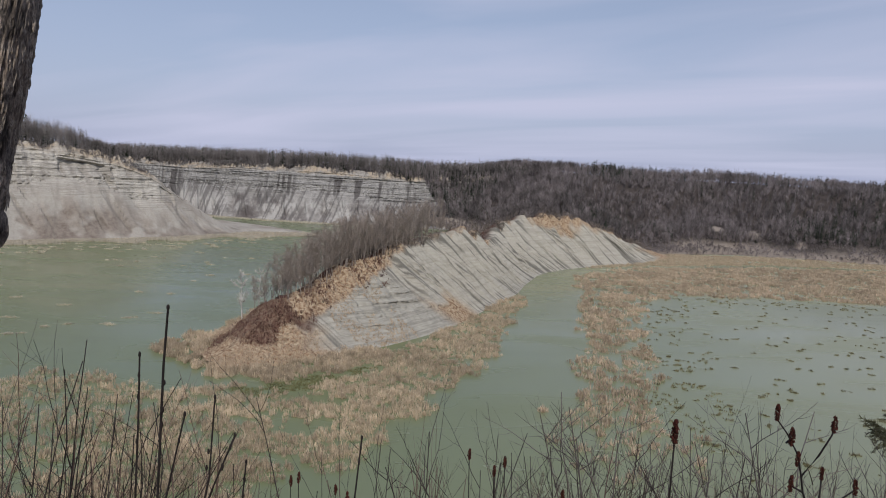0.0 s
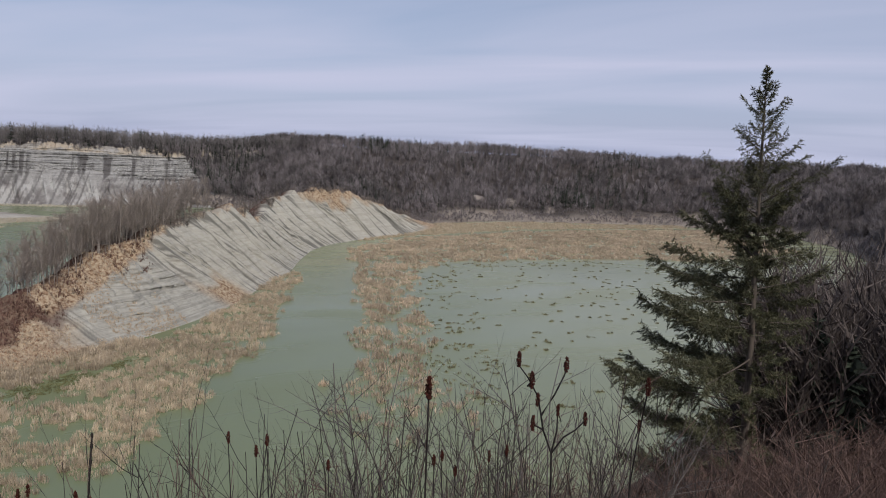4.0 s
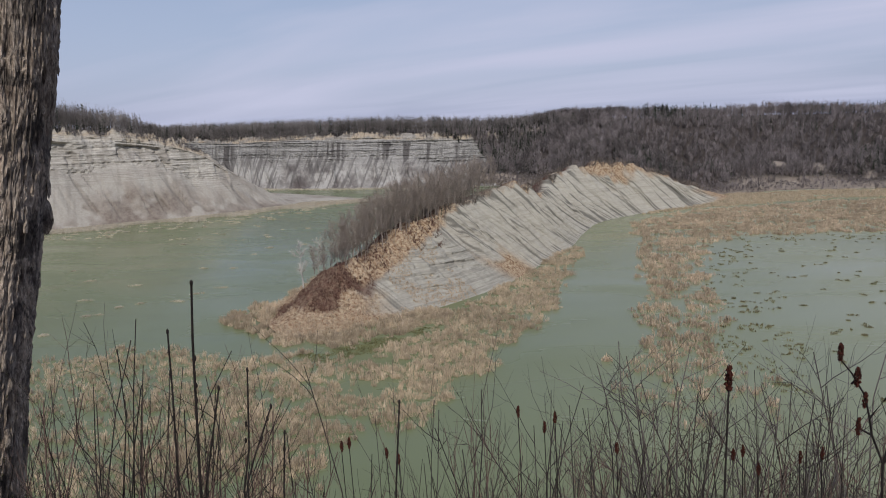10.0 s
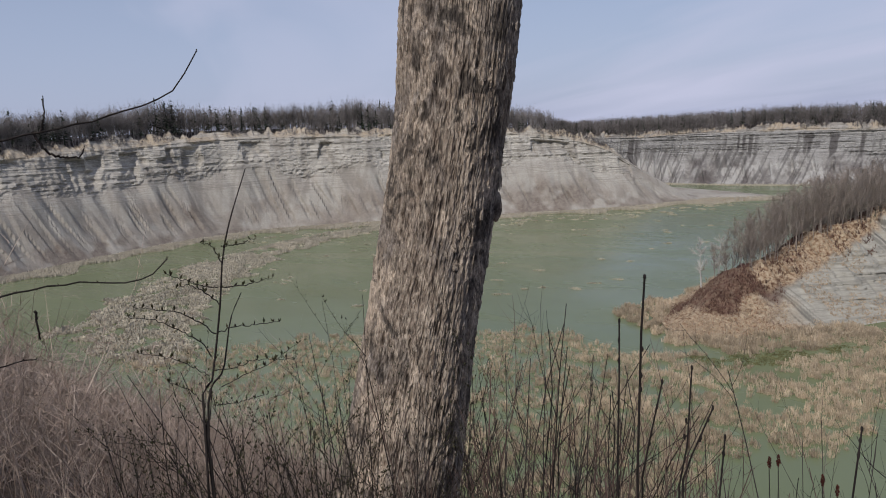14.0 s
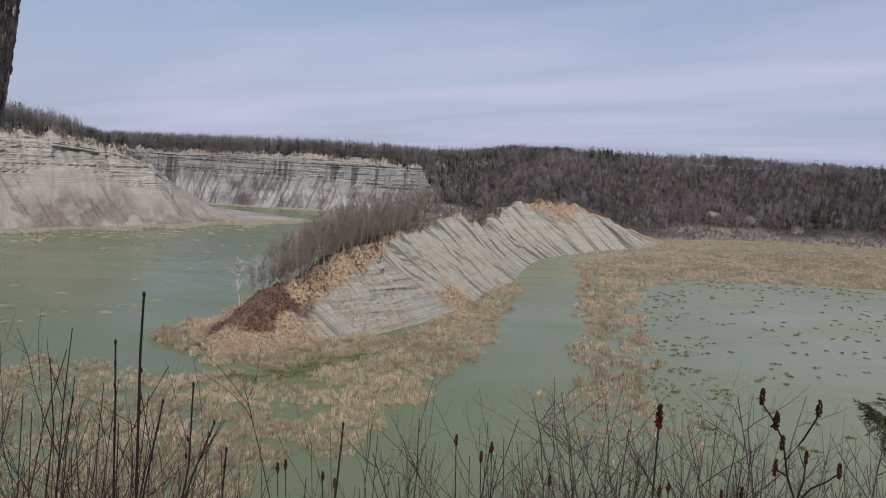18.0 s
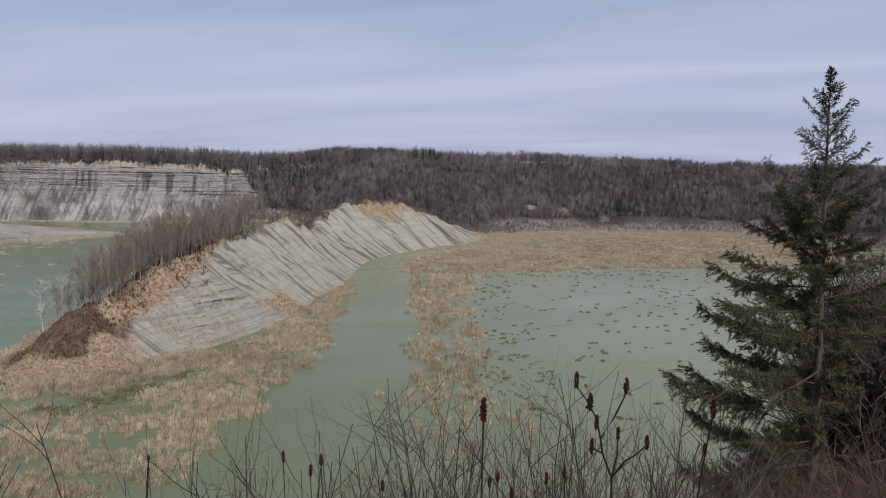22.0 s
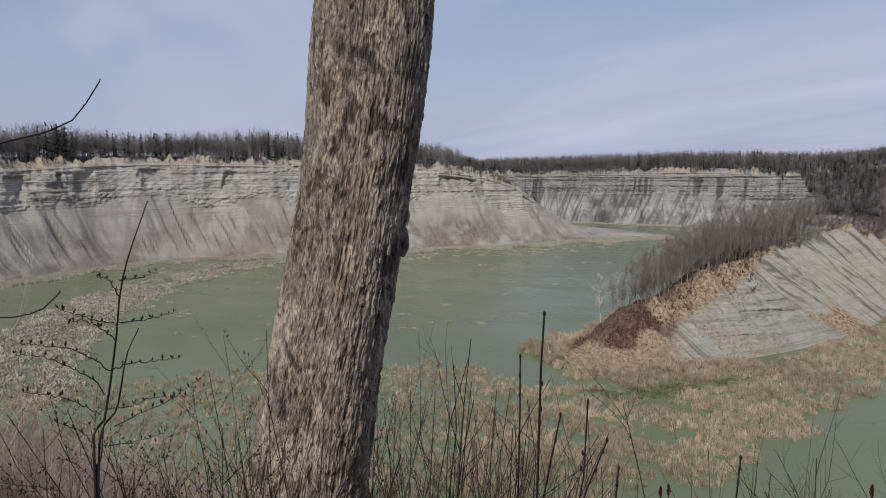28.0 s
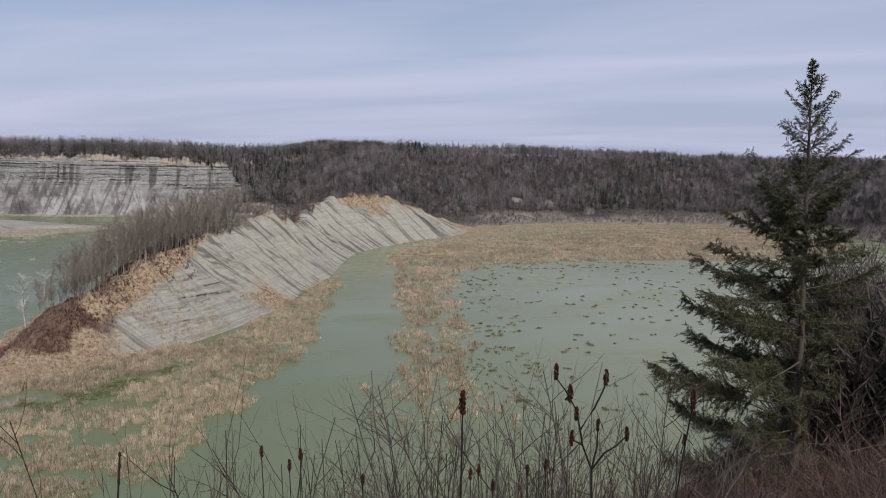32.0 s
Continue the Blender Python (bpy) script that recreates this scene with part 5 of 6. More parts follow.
def needle_bough(length, droop, seed, dense=1.0, fine=1.0, inner=0.14):
    """Rows for the bough's wood, and triangles of its needle sprays; it reaches along +x."""
    rng = np.random.default_rng(seed)
    n = 9
    f = np.linspace(0, 1, n)
    line = np.stack([length * f, 0.05 * length * np.cumsum(rng.normal(0, 0.4, n)) / n, length * (0.20 * f - droop * f**2 + 0.20 * f**4)], 1)
    wood, tri = [(line, 0.010 + 0.007 * length, 0.003)], []
    count = int(30 * length * dense) + 10
    for k in range(count):
        q = inner + (1 - inner) * (k + rng.random()) / count
        i = min(int(q * (n - 1)), n - 2)
        at = line[i] + (line[i + 1] - line[i]) * (q * (n - 1) - i)
        side = 1 if k % 2 else -1
        out = length * rng.uniform(0.10, 0.26) * (1.15 - 0.75 * q) + 0.10 * fine
        way = np.array([rng.uniform(0.35, 0.9), side * rng.uniform(0.5, 1.0), rng.uniform(-0.55, 0.45)])
        twig = bent(at, way, out, rng, 4, 0.16, -0.3)
        wood.append((twig, 0.004, 0.0015))
        m = int(15 + 52 * out)
        u = rng.uniform(0.08, 1.0, m) * 2.999
        a = twig[u.astype(int)] + (twig[u.astype(int) + 1] - twig[u.astype(int)]) * (u % 1)[:, None]
        d = (twig[-1] - twig[0]) / out + rng.normal(0, 0.75, (m, 3))
        d /= np.linalg.norm(d, axis=1, keepdims=True)
        tri.append(spikes(a, a + d * fine * rng.uniform(0.06, 0.15, (m, 1)), np.full(m, 0.011 * fine), rng))
    return wood, np.concatenate(tri)


def hemlock():
    rng = np.random.default_rng(77)
    foot = np.array([14.98, 16.14, 0])
    z0 = ground_z(foot[0], foot[1], 53.0)
    foot[2], high = z0 - 0.2, 62.85 - z0
    root = thing("hemlock", "dark green hemlock leaning out from the brushy bank", "tree")
    root.matrix_basis = Matrix.Translation(foot)
    f = np.linspace(0, 1, 14)
    trunk = np.stack([-0.25 * f + 0.05 * np.sin(5 * f), 0.24 * f, high * f + 0.2], 1)
    part("trunk", raw_mesh("trunk", *tubes([(trunk, 0.15, 0.012)], 9), mat_hembark, True), root)
    toward = math.atan2(-16.25, -14.85)  # to the camera
    left = toward - math.pi / 2
    total = 165
    qs = (0.08, 0.25, 0.42, 0.55, 0.65, 0.75, 0.85, 0.95, 1.0)
    for k in range(total):
        q = 0.10 + 0.895 * ((k + 0.8 * rng.random()) / total) ** 0.93
        turn = k * 2.399963 + rng.normal(0, 0.45)
        lop = min(1, max(0, 0.42 + 0.75 * math.cos(turn - left)))
        wide_side = np.interp(q, qs, (3.3, 4.0, 4.3, 2.8, 2.1, 1.3, 0.85, 0.36, 0.12))
        lean_side = np.interp(q, qs, (0.7, 0.9, 1.1, 1.9, 2.2, 1.5, 0.85, 0.36, 0.12))
        reach = float((lean_side + (wide_side - lean_side) * lop) * rng.choice([0.25, 0.45, 0.65, 0.85, 1.0, 1.0] if q < 0.7 else [0.4, 0.6, 0.8, 1.0, 1.35]))
        if lop < 0.35 and q < 0.44 and rng.random() < 0.5:
            continue
        k3 = q * 13
        i = min(int(k3), 12)
        at = trunk[i] + (trunk[i + 1] - trunk[i]) * (k3 - i)
        wood, tri = needle_bough(reach, 0.36 - 0.26 * q + rng.normal(0, 0.07), 400 + k, 0.8 if q < 0.42 else 0.92 if q < 0.8 else 0.5, 1.0 if q < 0.7 else 0.6, 0.34 if q < 0.42 else 0.18)
        tilt = 0.05 + 1.5 * max(0, q - 0.55)
        m = Matrix.LocRotScale(Vector(at), Euler((rng.normal(0, 0.5), -tilt + rng.normal(0, 0.12), turn)), None)
        bough = part("bough", raw_mesh("bough", *tubes(wood, 3), mat_hembark, True), root)
        bough.matrix_basis = m
        part("needles", raw_mesh("needles", tri.reshape(-1, 3), np.arange(len(tri) * 3).reshape(-1, 3), mat_needle), bough, "dark green flat needle sprays")["kind"] = "stuff"
    wood, tri = needle_bough(2.0, 0.05, 399, 1.0)
    leader = part("bough", raw_mesh("bough", *tubes(wood, 3), mat_hembark, True), root)
    leader.matrix_basis = Matrix.LocRotScale(Vector(trunk[8]), Euler((0.2, -0.95, left)), None)
    part("needles", raw_mesh("needles", tri.reshape(-1, 3), np.arange(len(tri) * 3).reshape(-1, 3), mat_needle), leader, "dark green flat needle sprays")["kind"] = "stuff"
    for k in range(30):
        q = rng.uniform(0.08, 0.55)
        turn = rng.uniform(0, 6.28)
        i = int(q * 13)
        lines = grow(trunk[i], (math.cos(turn), math.sin(turn), rng.uniform(-0.1, 0.25)), rng.uniform(0.6, 2.0), 0.014, rng, 1, (4,), 0.7, 0.0, 0.08)
        part("dead_branch", raw_mesh("dead_branch", *tubes(lines, 3), mat_hembark, True), root, "bare grey dead branch")
    return root


hemlock()


# ---- things: stalks, sumacs and shrubs at the rim ----
mat_stalk = wood_material("dead_stalk", [(0.014, 0.011, 0.010), (0.028, 0.022, 0.020), (0.046, 0.037, 0.033)], 60.0)
mat_twig = wood_material("shrub_bark", [(0.03, 0.024, 0.022), (0.06, 0.048, 0.043), (0.095, 0.078, 0.07)], 60.0)
mat_greytwig = wood_material("grey_bush_bark", [(0.09, 0.075, 0.066), (0.14, 0.118, 0.105), (0.19, 0.165, 0.15)], 60.0)
mat_pinktwig = wood_material("pinkish_shrub_bark", [(0.10, 0.06, 0.048), (0.16, 0.105, 0.085), (0.20, 0.14, 0.115)], 60.0)
mat_bud = plain_plant("leaf_buds", [(0.03, 0.03, 0.018), (0.06, 0.05, 0.025), (0.05, 0.06, 0.022)], 0.7, 40.0)


def fruit_material():
    n = Nodes("sumac_fruit")
    col = n.ramp(n.island(), [(0.0, (0.035, 0.013, 0.010)), (0.5, (0.085, 0.025, 0.017)), (1.0, (0.03, 0.015, 0.012))])
    return n.done(col, 0.9, n.noise(n.obj.outputs["Object"], 300, 3, 0.7), 0.6, 0.002, spec=0.1)


mat_fruit = fruit_material()


def to_ground(points):
    """The polyline, from foot to tip, with its foot carried down into the ground."""
    x, y, z = points[0]
    return [(x + 0.01, y + 0.02, ground_z(x, y, z - 1) - 0.05)] + [tuple(p) for p in points]


def dead_stalk(points, r=0.0055):
    root = thing("dead_stalk", "straight dark dead stalk standing at the rim", "plant stalk", "dead stalks at the rim")
    rng = np.random.default_rng(int(abs(points[0][0]) * 1000))
    path = to_ground(points[::-1])
    part("stem", raw_mesh("stem", *tubes([(path, r * 1.15, r * 0.8)], 7), mat_stalk, True), root)
    tip = np.array(points[0])
    ring = np.array([[(tip[0] + math.cos(a) * w, tip[1] + math.sin(a) * w, tip[2] + h) for a in np.linspace(0, 6.283, 8, endpoint=False)] for w, h in ((r * 0.8, -0.004), (r * 1.3, 0.0), (r * 1.2, 0.006), (r * 0.4, 0.010))])
    part("bud", grid_mesh("bud", ring, mat_stalk, True, closed=True), root, "blunt dark bud")
    for k in range(3):
        f = rng.uniform(0.3, 0.9)
        a = np.array(path[1]) + (tip - np.array(path[1])) * f
        ring = np.array([[(a[0] + math.cos(q) * w, a[1] + math.sin(q) * w, a[2] + h) for q in np.linspace(0, 6.283, 7, endpoint=False)] for w, h in ((r * 0.9, -0.007), (r * 1.35, 0.0), (r * 0.9, 0.007))])
        part("node_scar", grid_mesh("node_scar", ring, mat_stalk, True, closed=True), root)


for line in (
    [(-0.78, 1.73, 59.63), (-0.79, 1.73, 59.48), (-0.80, 1.72, 59.07)],
    [(-0.84, 1.70, 59.51), (-0.842, 1.70, 59.35), (-0.85, 1.70, 59.08)],
    [(-0.74, 1.75, 59.34), (-0.77, 1.74, 59.18), (-0.79, 1.73, 59.06)],
    [(-0.67, 1.78, 59.38), (-0.68, 1.775, 59.16), (-0.70, 1.77, 59.04)],
    [(-0.62, 1.80, 59.27), (-0.67, 1.78, 59.13), (-0.69, 1.77, 59.06)],
    [(-0.59, 1.81, 59.19), (-0.60, 1.80, 59.02)],
    [(-0.28, 1.88, 59.25), (-0.30, 1.88, 58.98)],
):
    dead_stalk(line, 0.0036 if line[0][2] > 59.6 else 0.0028)


def fruit_head(at, high, seed, lean=(0.0, 0.0)):
    """A ragged upright cone of small dry berries, as triangles."""
    rng = np.random.default_rng(seed)
    n = 170
    f = rng.uniform(0, 1, n)
    turn = rng.uniform(0, 2 * np.pi, n)
    w = high * 0.125 * np.sin(np.pi * (0.12 + 0.80 * f)) ** 0.7 * rng.uniform(0.3, 1.35, n)
    c = np.stack([np.cos(turn) * w + lean[0] * f * high, np.sin(turn) * w + lean[1] * f * high, (f - 0.5) * high], 1) + at
    r = high * rng.uniform(0.025, 0.075, (n, 1, 1))
    corner = np.array([(1, 0, -0.7), (-0.5, 0.87, -0.7), (-0.5, -0.87, -0.7), (0, 0, 1.2)])
    v = c[:, None] + r * corner + rng.normal(0, 0.15, (n, 4, 3)) * r
    face = np.array([(0, 2, 1), (0, 1, 3), (1, 2, 3), (2, 0, 3)])
    return v.reshape(-1, 3), (np.arange(n)[:, None, None] * 4 + face).reshape(-1, 3)


def sumac(stems, heads, label, r=0.008):
    r *= 0.5
    root = thing("sumac", label, "shrub", "sumacs at the rim")
    for k, s in enumerate(stems):
        path = to_ground(s) if k == 0 else s
        part("stem" if k == 0 else "branch", raw_mesh("stem", *tubes([(path, r * (1.0 if k == 0 else 0.85), r * (0.85 if k == 0 else 0.55))], 7), mat_stalk, True), root)
    for k, (x, y, z, h) in enumerate(heads):
        part("fruit_head", raw_mesh("fruit_head", *fruit_head((x, y, z), h, 500 + k + int(x * 100)), mat_fruit), root, "dark red-brown dry fruit cone")


sumac(
    [
        [(1.07, 1.95, 58.93), (1.07, 1.96, 59.04)],
        [(1.07, 1.96, 59.04), (1.04, 1.97, 59.12), (1.03, 1.97, 59.17), (1.02, 1.98, 59.23), (0.99, 2.00, 59.29), (0.96, 2.01, 59.33)],
        [(1.03, 1.97, 59.17), (1.07, 1.96, 59.24), (1.09, 1.94, 59.31), (1.095, 1.94, 59.33)],
        [(1.07, 1.96, 59.04), (1.08, 1.95, 59.12), (1.08, 1.95, 59.18)],
        [(1.07, 1.96, 59.04), (1.10, 1.94, 59.10), (1.13, 1.92, 59.13), (1.155, 1.91, 59.16)],
        [(1.04, 1.97, 59.12), (1.01, 1.985, 59.135)],
        [(0.99, 2.00, 59.26), (1.0, 1.99, 59.28)],
    ],
    [(0.96, 2.01, 59.35, 0.05), (1.0, 1.99, 59.285, 0.055), (1.095, 1.94, 59.345, 0.05), (1.02, 1.98, 59.22, 0.045), (1.08, 1.95, 59.19, 0.04), (1.01, 1.985, 59.14, 0.05), (1.158, 1.91, 59.17, 0.045)],
    "forked leafless sumac with dark red fruit cones",
)
sumac([[(0.66, 2.02, 58.95), (0.66, 2.02, 59.13), (0.66, 2.02, 59.24)]], [(0.66, 2.02, 59.27, 0.075)], "single sumac stem with one long dark fruit cone", 0.0065)
sumac([[(1.40, 1.99, 58.88), (1.41, 1.98, 59.04), (1.42, 1.97, 59.16), (1.43, 1.97, 59.22)], [(1.405, 1.985, 59.05), (1.412, 1.98, 59.09)]], [(1.43, 1.97, 59.24, 0.06), (1.412, 1.98, 59.10, 0.04)], "thin sumac stem with red fruit cones", 0.0055)
for x, y, z in ((0.07, 2.62, 58.90), (0.17, 2.61, 58.84), (0.21, 2.61, 58.88), (0.84, 2.49, 58.79), (0.87, 2.48, 58.81), (0.92, 2.46, 58.75), (1.04, 2.41, 58.82), (1.10, 2.38, 58.85), (0.44, 2.58, 58.77), (-0.65, 2.71, 58.71), (-0.62, 2.72, 58.72), (-0.47, 2.74, 58.67), (-0.42, 2.74, 58.64)):
    sumac([[(x + 0.01, y, z - 0.25), (x, y, z)]], [(x, y, z + 0.02, 0.045)], "short sumac stem with a small dark red fruit cone", 0.004)


def shrub_kind(seed, stems, mat, levels=2, kids=(6, 3), lean=0.5, lift=0.25, spread=0.72, thick=0.0030, label="leafless many-stemmed shrub with fine grey-brown twigs"):
    """A shrub one metre high, stem by stem."""
    rng = np.random.default_rng(seed)
    root = thing("bare_shrub", label, "shrub", "bare shrubs at the rim")
    for k in range(stems):
        turn, out = rng.uniform(0, 2 * np.pi), rng.uniform(0.02, lean)
        foot = np.array([math.cos(turn), math.sin(turn), 0]) * rng.uniform(0, 0.10) - (0, 0, 0.12)
        lines = grow(foot, (math.cos(turn) * out, math.sin(turn) * out, 1), rng.uniform(0.8, 1.12), thick, rng, levels, kids, spread, lift, 0.07, (0.2, 0.45), 8, 0.25)
        part("stem", raw_mesh("stem", *tubes(lines, 4), mat, True), root)
    return root


def plant_shrubs():
    rng = np.random.default_rng(90)
    kinds = [shrub_kind(600 + k, n, m, 2, kd) for k, (n, m, kd) in enumerate(((6, mat_twig, (6, 3)), (5, mat_twig, (5, 2)), (7, mat_stalk, (4, 2)), (5, mat_pinktwig, (7, 3)), (4, mat_stalk, (6, 3)), (6, mat_twig, (7, 2))))]
    # broad fine-twigged bushes, lower on the bank
    kinds += [shrub_kind(620 + k, 7, m, 2, (12, 7), 0.75, 0.15, 0.85, 0.0042, "broad leafless bush with a fine haze of grey twigs") for k, m in enumerate((mat_greytwig, mat_twig, mat_pinktwig))]
    used = set()

    def put(k, bearing, far, top, squeeze=1.0):
        x, y = far * math.sin(radians(bearing)), far * math.cos(radians(bearing))
        z = ground_z(x, y, 57)
        h = max(0.5, top - z)
        size = Vector((h * squeeze, h * squeeze, h)) * 0.95
        if k in used:
            size = Vector(a / b for a, b in zip(size, kinds[k].scale))
        m = Matrix.LocRotScale((x, y, z), Euler((0, 0, rng.uniform(0, 6.28))), size)
        if k in used:
            copy_thing(kinds[k], m)
        else:
            kinds[k].matrix_basis = m
            used.add(k)

    # (bearing from, to, distance from, to, top height from, to, how many)
    for lo, hi, d0, d1, t0, t1, count in (
        (-66, -48, 2.6, 4.2, 58.7, 59.1, 10), (-45, -37, 4.6, 5.6, 58.3, 58.9, 4), (-43, -33, 2.7, 3.4, 58.75, 59.0, 8), (-36, -22, 2.3, 3.4, 59.0, 59.5, 11), (-28, -10, 2.4, 3.4, 58.9, 59.25, 4), (-33, -24, 3.6, 5.0, 58.4, 58.9, 4),
        (-22, -8, 2.8, 4.4, 58.3, 58.75, 6), (-7, 8, 2.6, 3.6, 58.7, 59.05, 9), (0, 14, 3.4, 5.0, 58.2, 58.6, 4), (12, 26, 3.0, 4.4, 58.5, 58.85, 6), (20, 34, 4.0, 6.0, 57.9, 58.5, 10), (8, 34, 3.0, 4.6, 58.5, 58.85, 8), (30, 48, 5.0, 8.0, 57.0, 57.9, 14), (34, 52, 8, 13, 55.6, 56.8, 12),
    ):
        for k in range(count):
            put(int(rng.integers(6)), lo + (hi - lo) * (k + rng.random()) / count, rng.uniform(d0, d1), rng.uniform(t0, t1), rng.uniform(0.7, 1.1))
    for bearing, far, top in ((11.5, 5.2, 58.15), (14, 4.9, 58.33), (16.5, 5.4, 58.22), (19, 5.1, 58.12), (21.5, 5.6, 57.9), (8.5, 5.5, 57.75), (28, 5.8, 58.1), (30.5, 6.2, 58.25), (33, 6.0, 58.0), (36, 6.6, 57.7), (25.5, 5.4, 57.85), (12.5, 6.0, 57.7)):
        put(6 + int(rng.integers(3)), bearing, far, top + (0.2 if bearing < 24 else 0.32), rng.uniform(0.8, 1.1))
    # brush too thick to count, on the slopes to either side
    def thicket(name, box, count, high, mat, label, seed, keep, wide=0.005, fan=0.22):
        r = np.random.default_rng(seed)
        x, y = r.uniform(box[0], box[1], count), r.uniform(box[2], box[3], count)
        ok = keep(x, y)
        x, y = x[ok], y[ok]
        p = np.array([(a, b, ground_z(a, b, 50)) for a, b in zip(x, y)])
        wide = wide * (0.25 + np.hypot(x, y) / 14)
        stuff(name, brush(p, r.uniform(*high, len(p)), seed + 1, 4, 16, wide, fan), mat, label, "brush")

    thicket("red_thicket", (2, 34, 2.5, 32), 7500, (1.1, 2.6), mat_thicket_red, "dense red-brown leafless brush on the shaded bank", 700, lambda x, y: (np.degrees(np.arctan2(x, y)) > 20) & (np.hypot(x, y) > 4.5), 0.0065, 0.2)
    thicket("grey_thicket", (-26, -3, 1, 20), 7000, (0.9, 2.0), mat_thicket, "dense grey-pink leafless brush on the bank", 710, lambda x, y: (np.degrees(np.arctan2(x, y)) < -53) & (np.hypot(x, y) > 4.5) & (np.hypot(x, y) < 24), 0.0045, 0.42)
    q = scatter_on(NEAR_V, 9000, 25, 69, 730, first=0.12, last=0.47)
    far = np.hypot(q[:, 0], q[:, 1])
    q = q[(far > 18) & (far < 130) & (np.degrees(np.arctan2(q[:, 0], q[:, 1])) < -44)]
    far = np.hypot(q[:, 0], q[:, 1])
    stuff("left_bank_brush", brush(q, rng.uniform(1.2, 3.0, len(q)), 731, 4, 7, 0.0015 + 0.00045 * far, 0.22), mat_thicket, "grey-pink leafless brush down the bank", "brush")
    thicket("low_thicket", (-8, 12, 3.5, 11), 800, (0.5, 1.2), mat_thicket, "low leafless brush on the steep bank", 720, lambda x, y: np.hypot(x, y) > 4)


mat_thicket = plain_plant("thicket_twigs", [(0.30, 0.22, 0.175), (0.42, 0.325, 0.265), (0.52, 0.42, 0.35), (0.34, 0.25, 0.20)], 0.85, 1.5)
mat_thicket_red = plain_plant("red_thicket_twigs", [(0.092, 0.057, 0.047), (0.145, 0.092, 0.075), (0.195, 0.128, 0.105), (0.11, 0.069, 0.058)], 0.85, 1.5)
plant_shrubs()

# unseen trees, added behind the lookout to cast shade on the bank
def wood_behind():
    r = np.random.default_rng(95)
    x, y = r.uniform(3, 60, 60), r.uniform(-34, -5, 60)
    p = np.c_[x, y, np.full(60, 58.0)]
    stuff("wood_behind", far_conifers(p, r.uniform(11, 17, 60), 96, 160), mat_pine, "unseen dark conifers added behind the lookout to shade the bank", "woods")
    x, y = r.uniform(-60, 0, 60), r.uniform(-60, -22, 60)
    stuff("bare_wood_behind", bare_wood(np.c_[x, y, np.full(60, 58.0)], r.uniform(12, 18, 60), 97, 60, 0.05), mat_bare, "unseen leafless wood added behind the lookout", "woods")


wood_behind()


mat_bankwood = plain_plant("bank_wood_twigs", [(0.08, 0.063, 0.056), (0.125, 0.10, 0.09), (0.16, 0.13, 0.118)], 0.85, 0.3)


def bank_wood():
    """Leafless trees and dark conifers down the bank beyond the hemlock."""
    r = np.random.default_rng(98)
    p = scatter_on(NEAR_V, 4200, 0, 69, 99, first=0.68, last=1.0)
    far = np.hypot(p[:, 0], p[:, 1])
    p = p[(far > 46) & (np.degrees(np.arctan2(p[:, 0], p[:, 1])) > 42.8) & (p[:, 2] > 1)]
    way, off = np.radians(r.uniform(43.2, 58, 620)), r.uniform(24, 48, 620)
    p = np.concatenate([p, [(a, b, ground_z(a, b, 45)) for a, b in zip(off * np.sin(way), off * np.cos(way))]])
    far = np.hypot(p[:, 0], p[:, 1])
    h = np.clip(60 - far * np.tan(np.radians(r.uniform(1.8, 9, len(p)))) - p[:, 2], 5, 19) * r.uniform(0.75, 1.0, len(p))
    dark = r.random(len(p)) < 0.14
    stuff("bank_wood", crown_wood(p[~dark], h[~dark], 100, 44, 0.036, 0.24, 0.008), mat_bankwood, "leafless wood on the bank beyond the hemlock", "woods")
    stuff("bank_conifers", far_conifers(p[dark], h[dark] * 0.7, 101, 90), mat_pine, "dark conifers on the bank beyond the hemlock", "woods")


bank_wood()


def slope_brush():
    """Brush down the lower part of the near bank."""
    r = np.random.default_rng(102)
    p = scatter_on(NEAR_V, 9000, 0, 69, 103, first=0.5, last=0.88)
    far = np.hypot(p[:, 0], p[:, 1])
    p = p[(far > 16) & (far < 140) & (p[:, 2] > 0.3)]
    h = r.uniform(1.0, 2.6, len(p))
    stuff("slope_brush", brush(p, h, 104, 4, 6, 0.014, 0.3), mat_thicket_red, "red-brown leafless brush down the lower bank", "brush")


slope_brush()


# the budding bush left of the big tree, and the branches that reach in beside it
def bud_tris(line, every, size, rng):
    """Small pointed buds and half-open leaves along a twig."""
    p = np.asarray(line, float)
    s = np.r_[0, np.cumsum(np.linalg.norm(np.diff(p, axis=0), axis=1))]
    at = np.arange(s[-1] * 0.2, s[-1], every)
    out = []
    for q in np.r_[at, s[-1]]:
        a = np.array([np.interp(q, s, p[:, k]) for k in range(3)])
        for _ in range(rng.integers(1, 3)):
            d = np.array([rng.normal(0, 0.45), rng.normal(0, 0.45), 1.0])
            d /= np.linalg.norm(d)
            e = np.cross(d, rng.normal(size=3))
            e /= np.linalg.norm(e)
            h = size * rng.uniform(0.7, 1.5)
            g = np.cross(d, e)
            m = a + d * h * 0.45
            k = [a, m + e * h * 0.22, m - e * h * 0.11 + g * h * 0.19, m - e * h * 0.11 - g * h * 0.19, a + d * h]
            out += [(k[0], k[1], k[2]), (k[0], k[2], k[3]), (k[0], k[3], k[1]), (k[4], k[2], k[1]), (k[4], k[3], k[2]), (k[4], k[1], k[3])]
    return np.array(out)


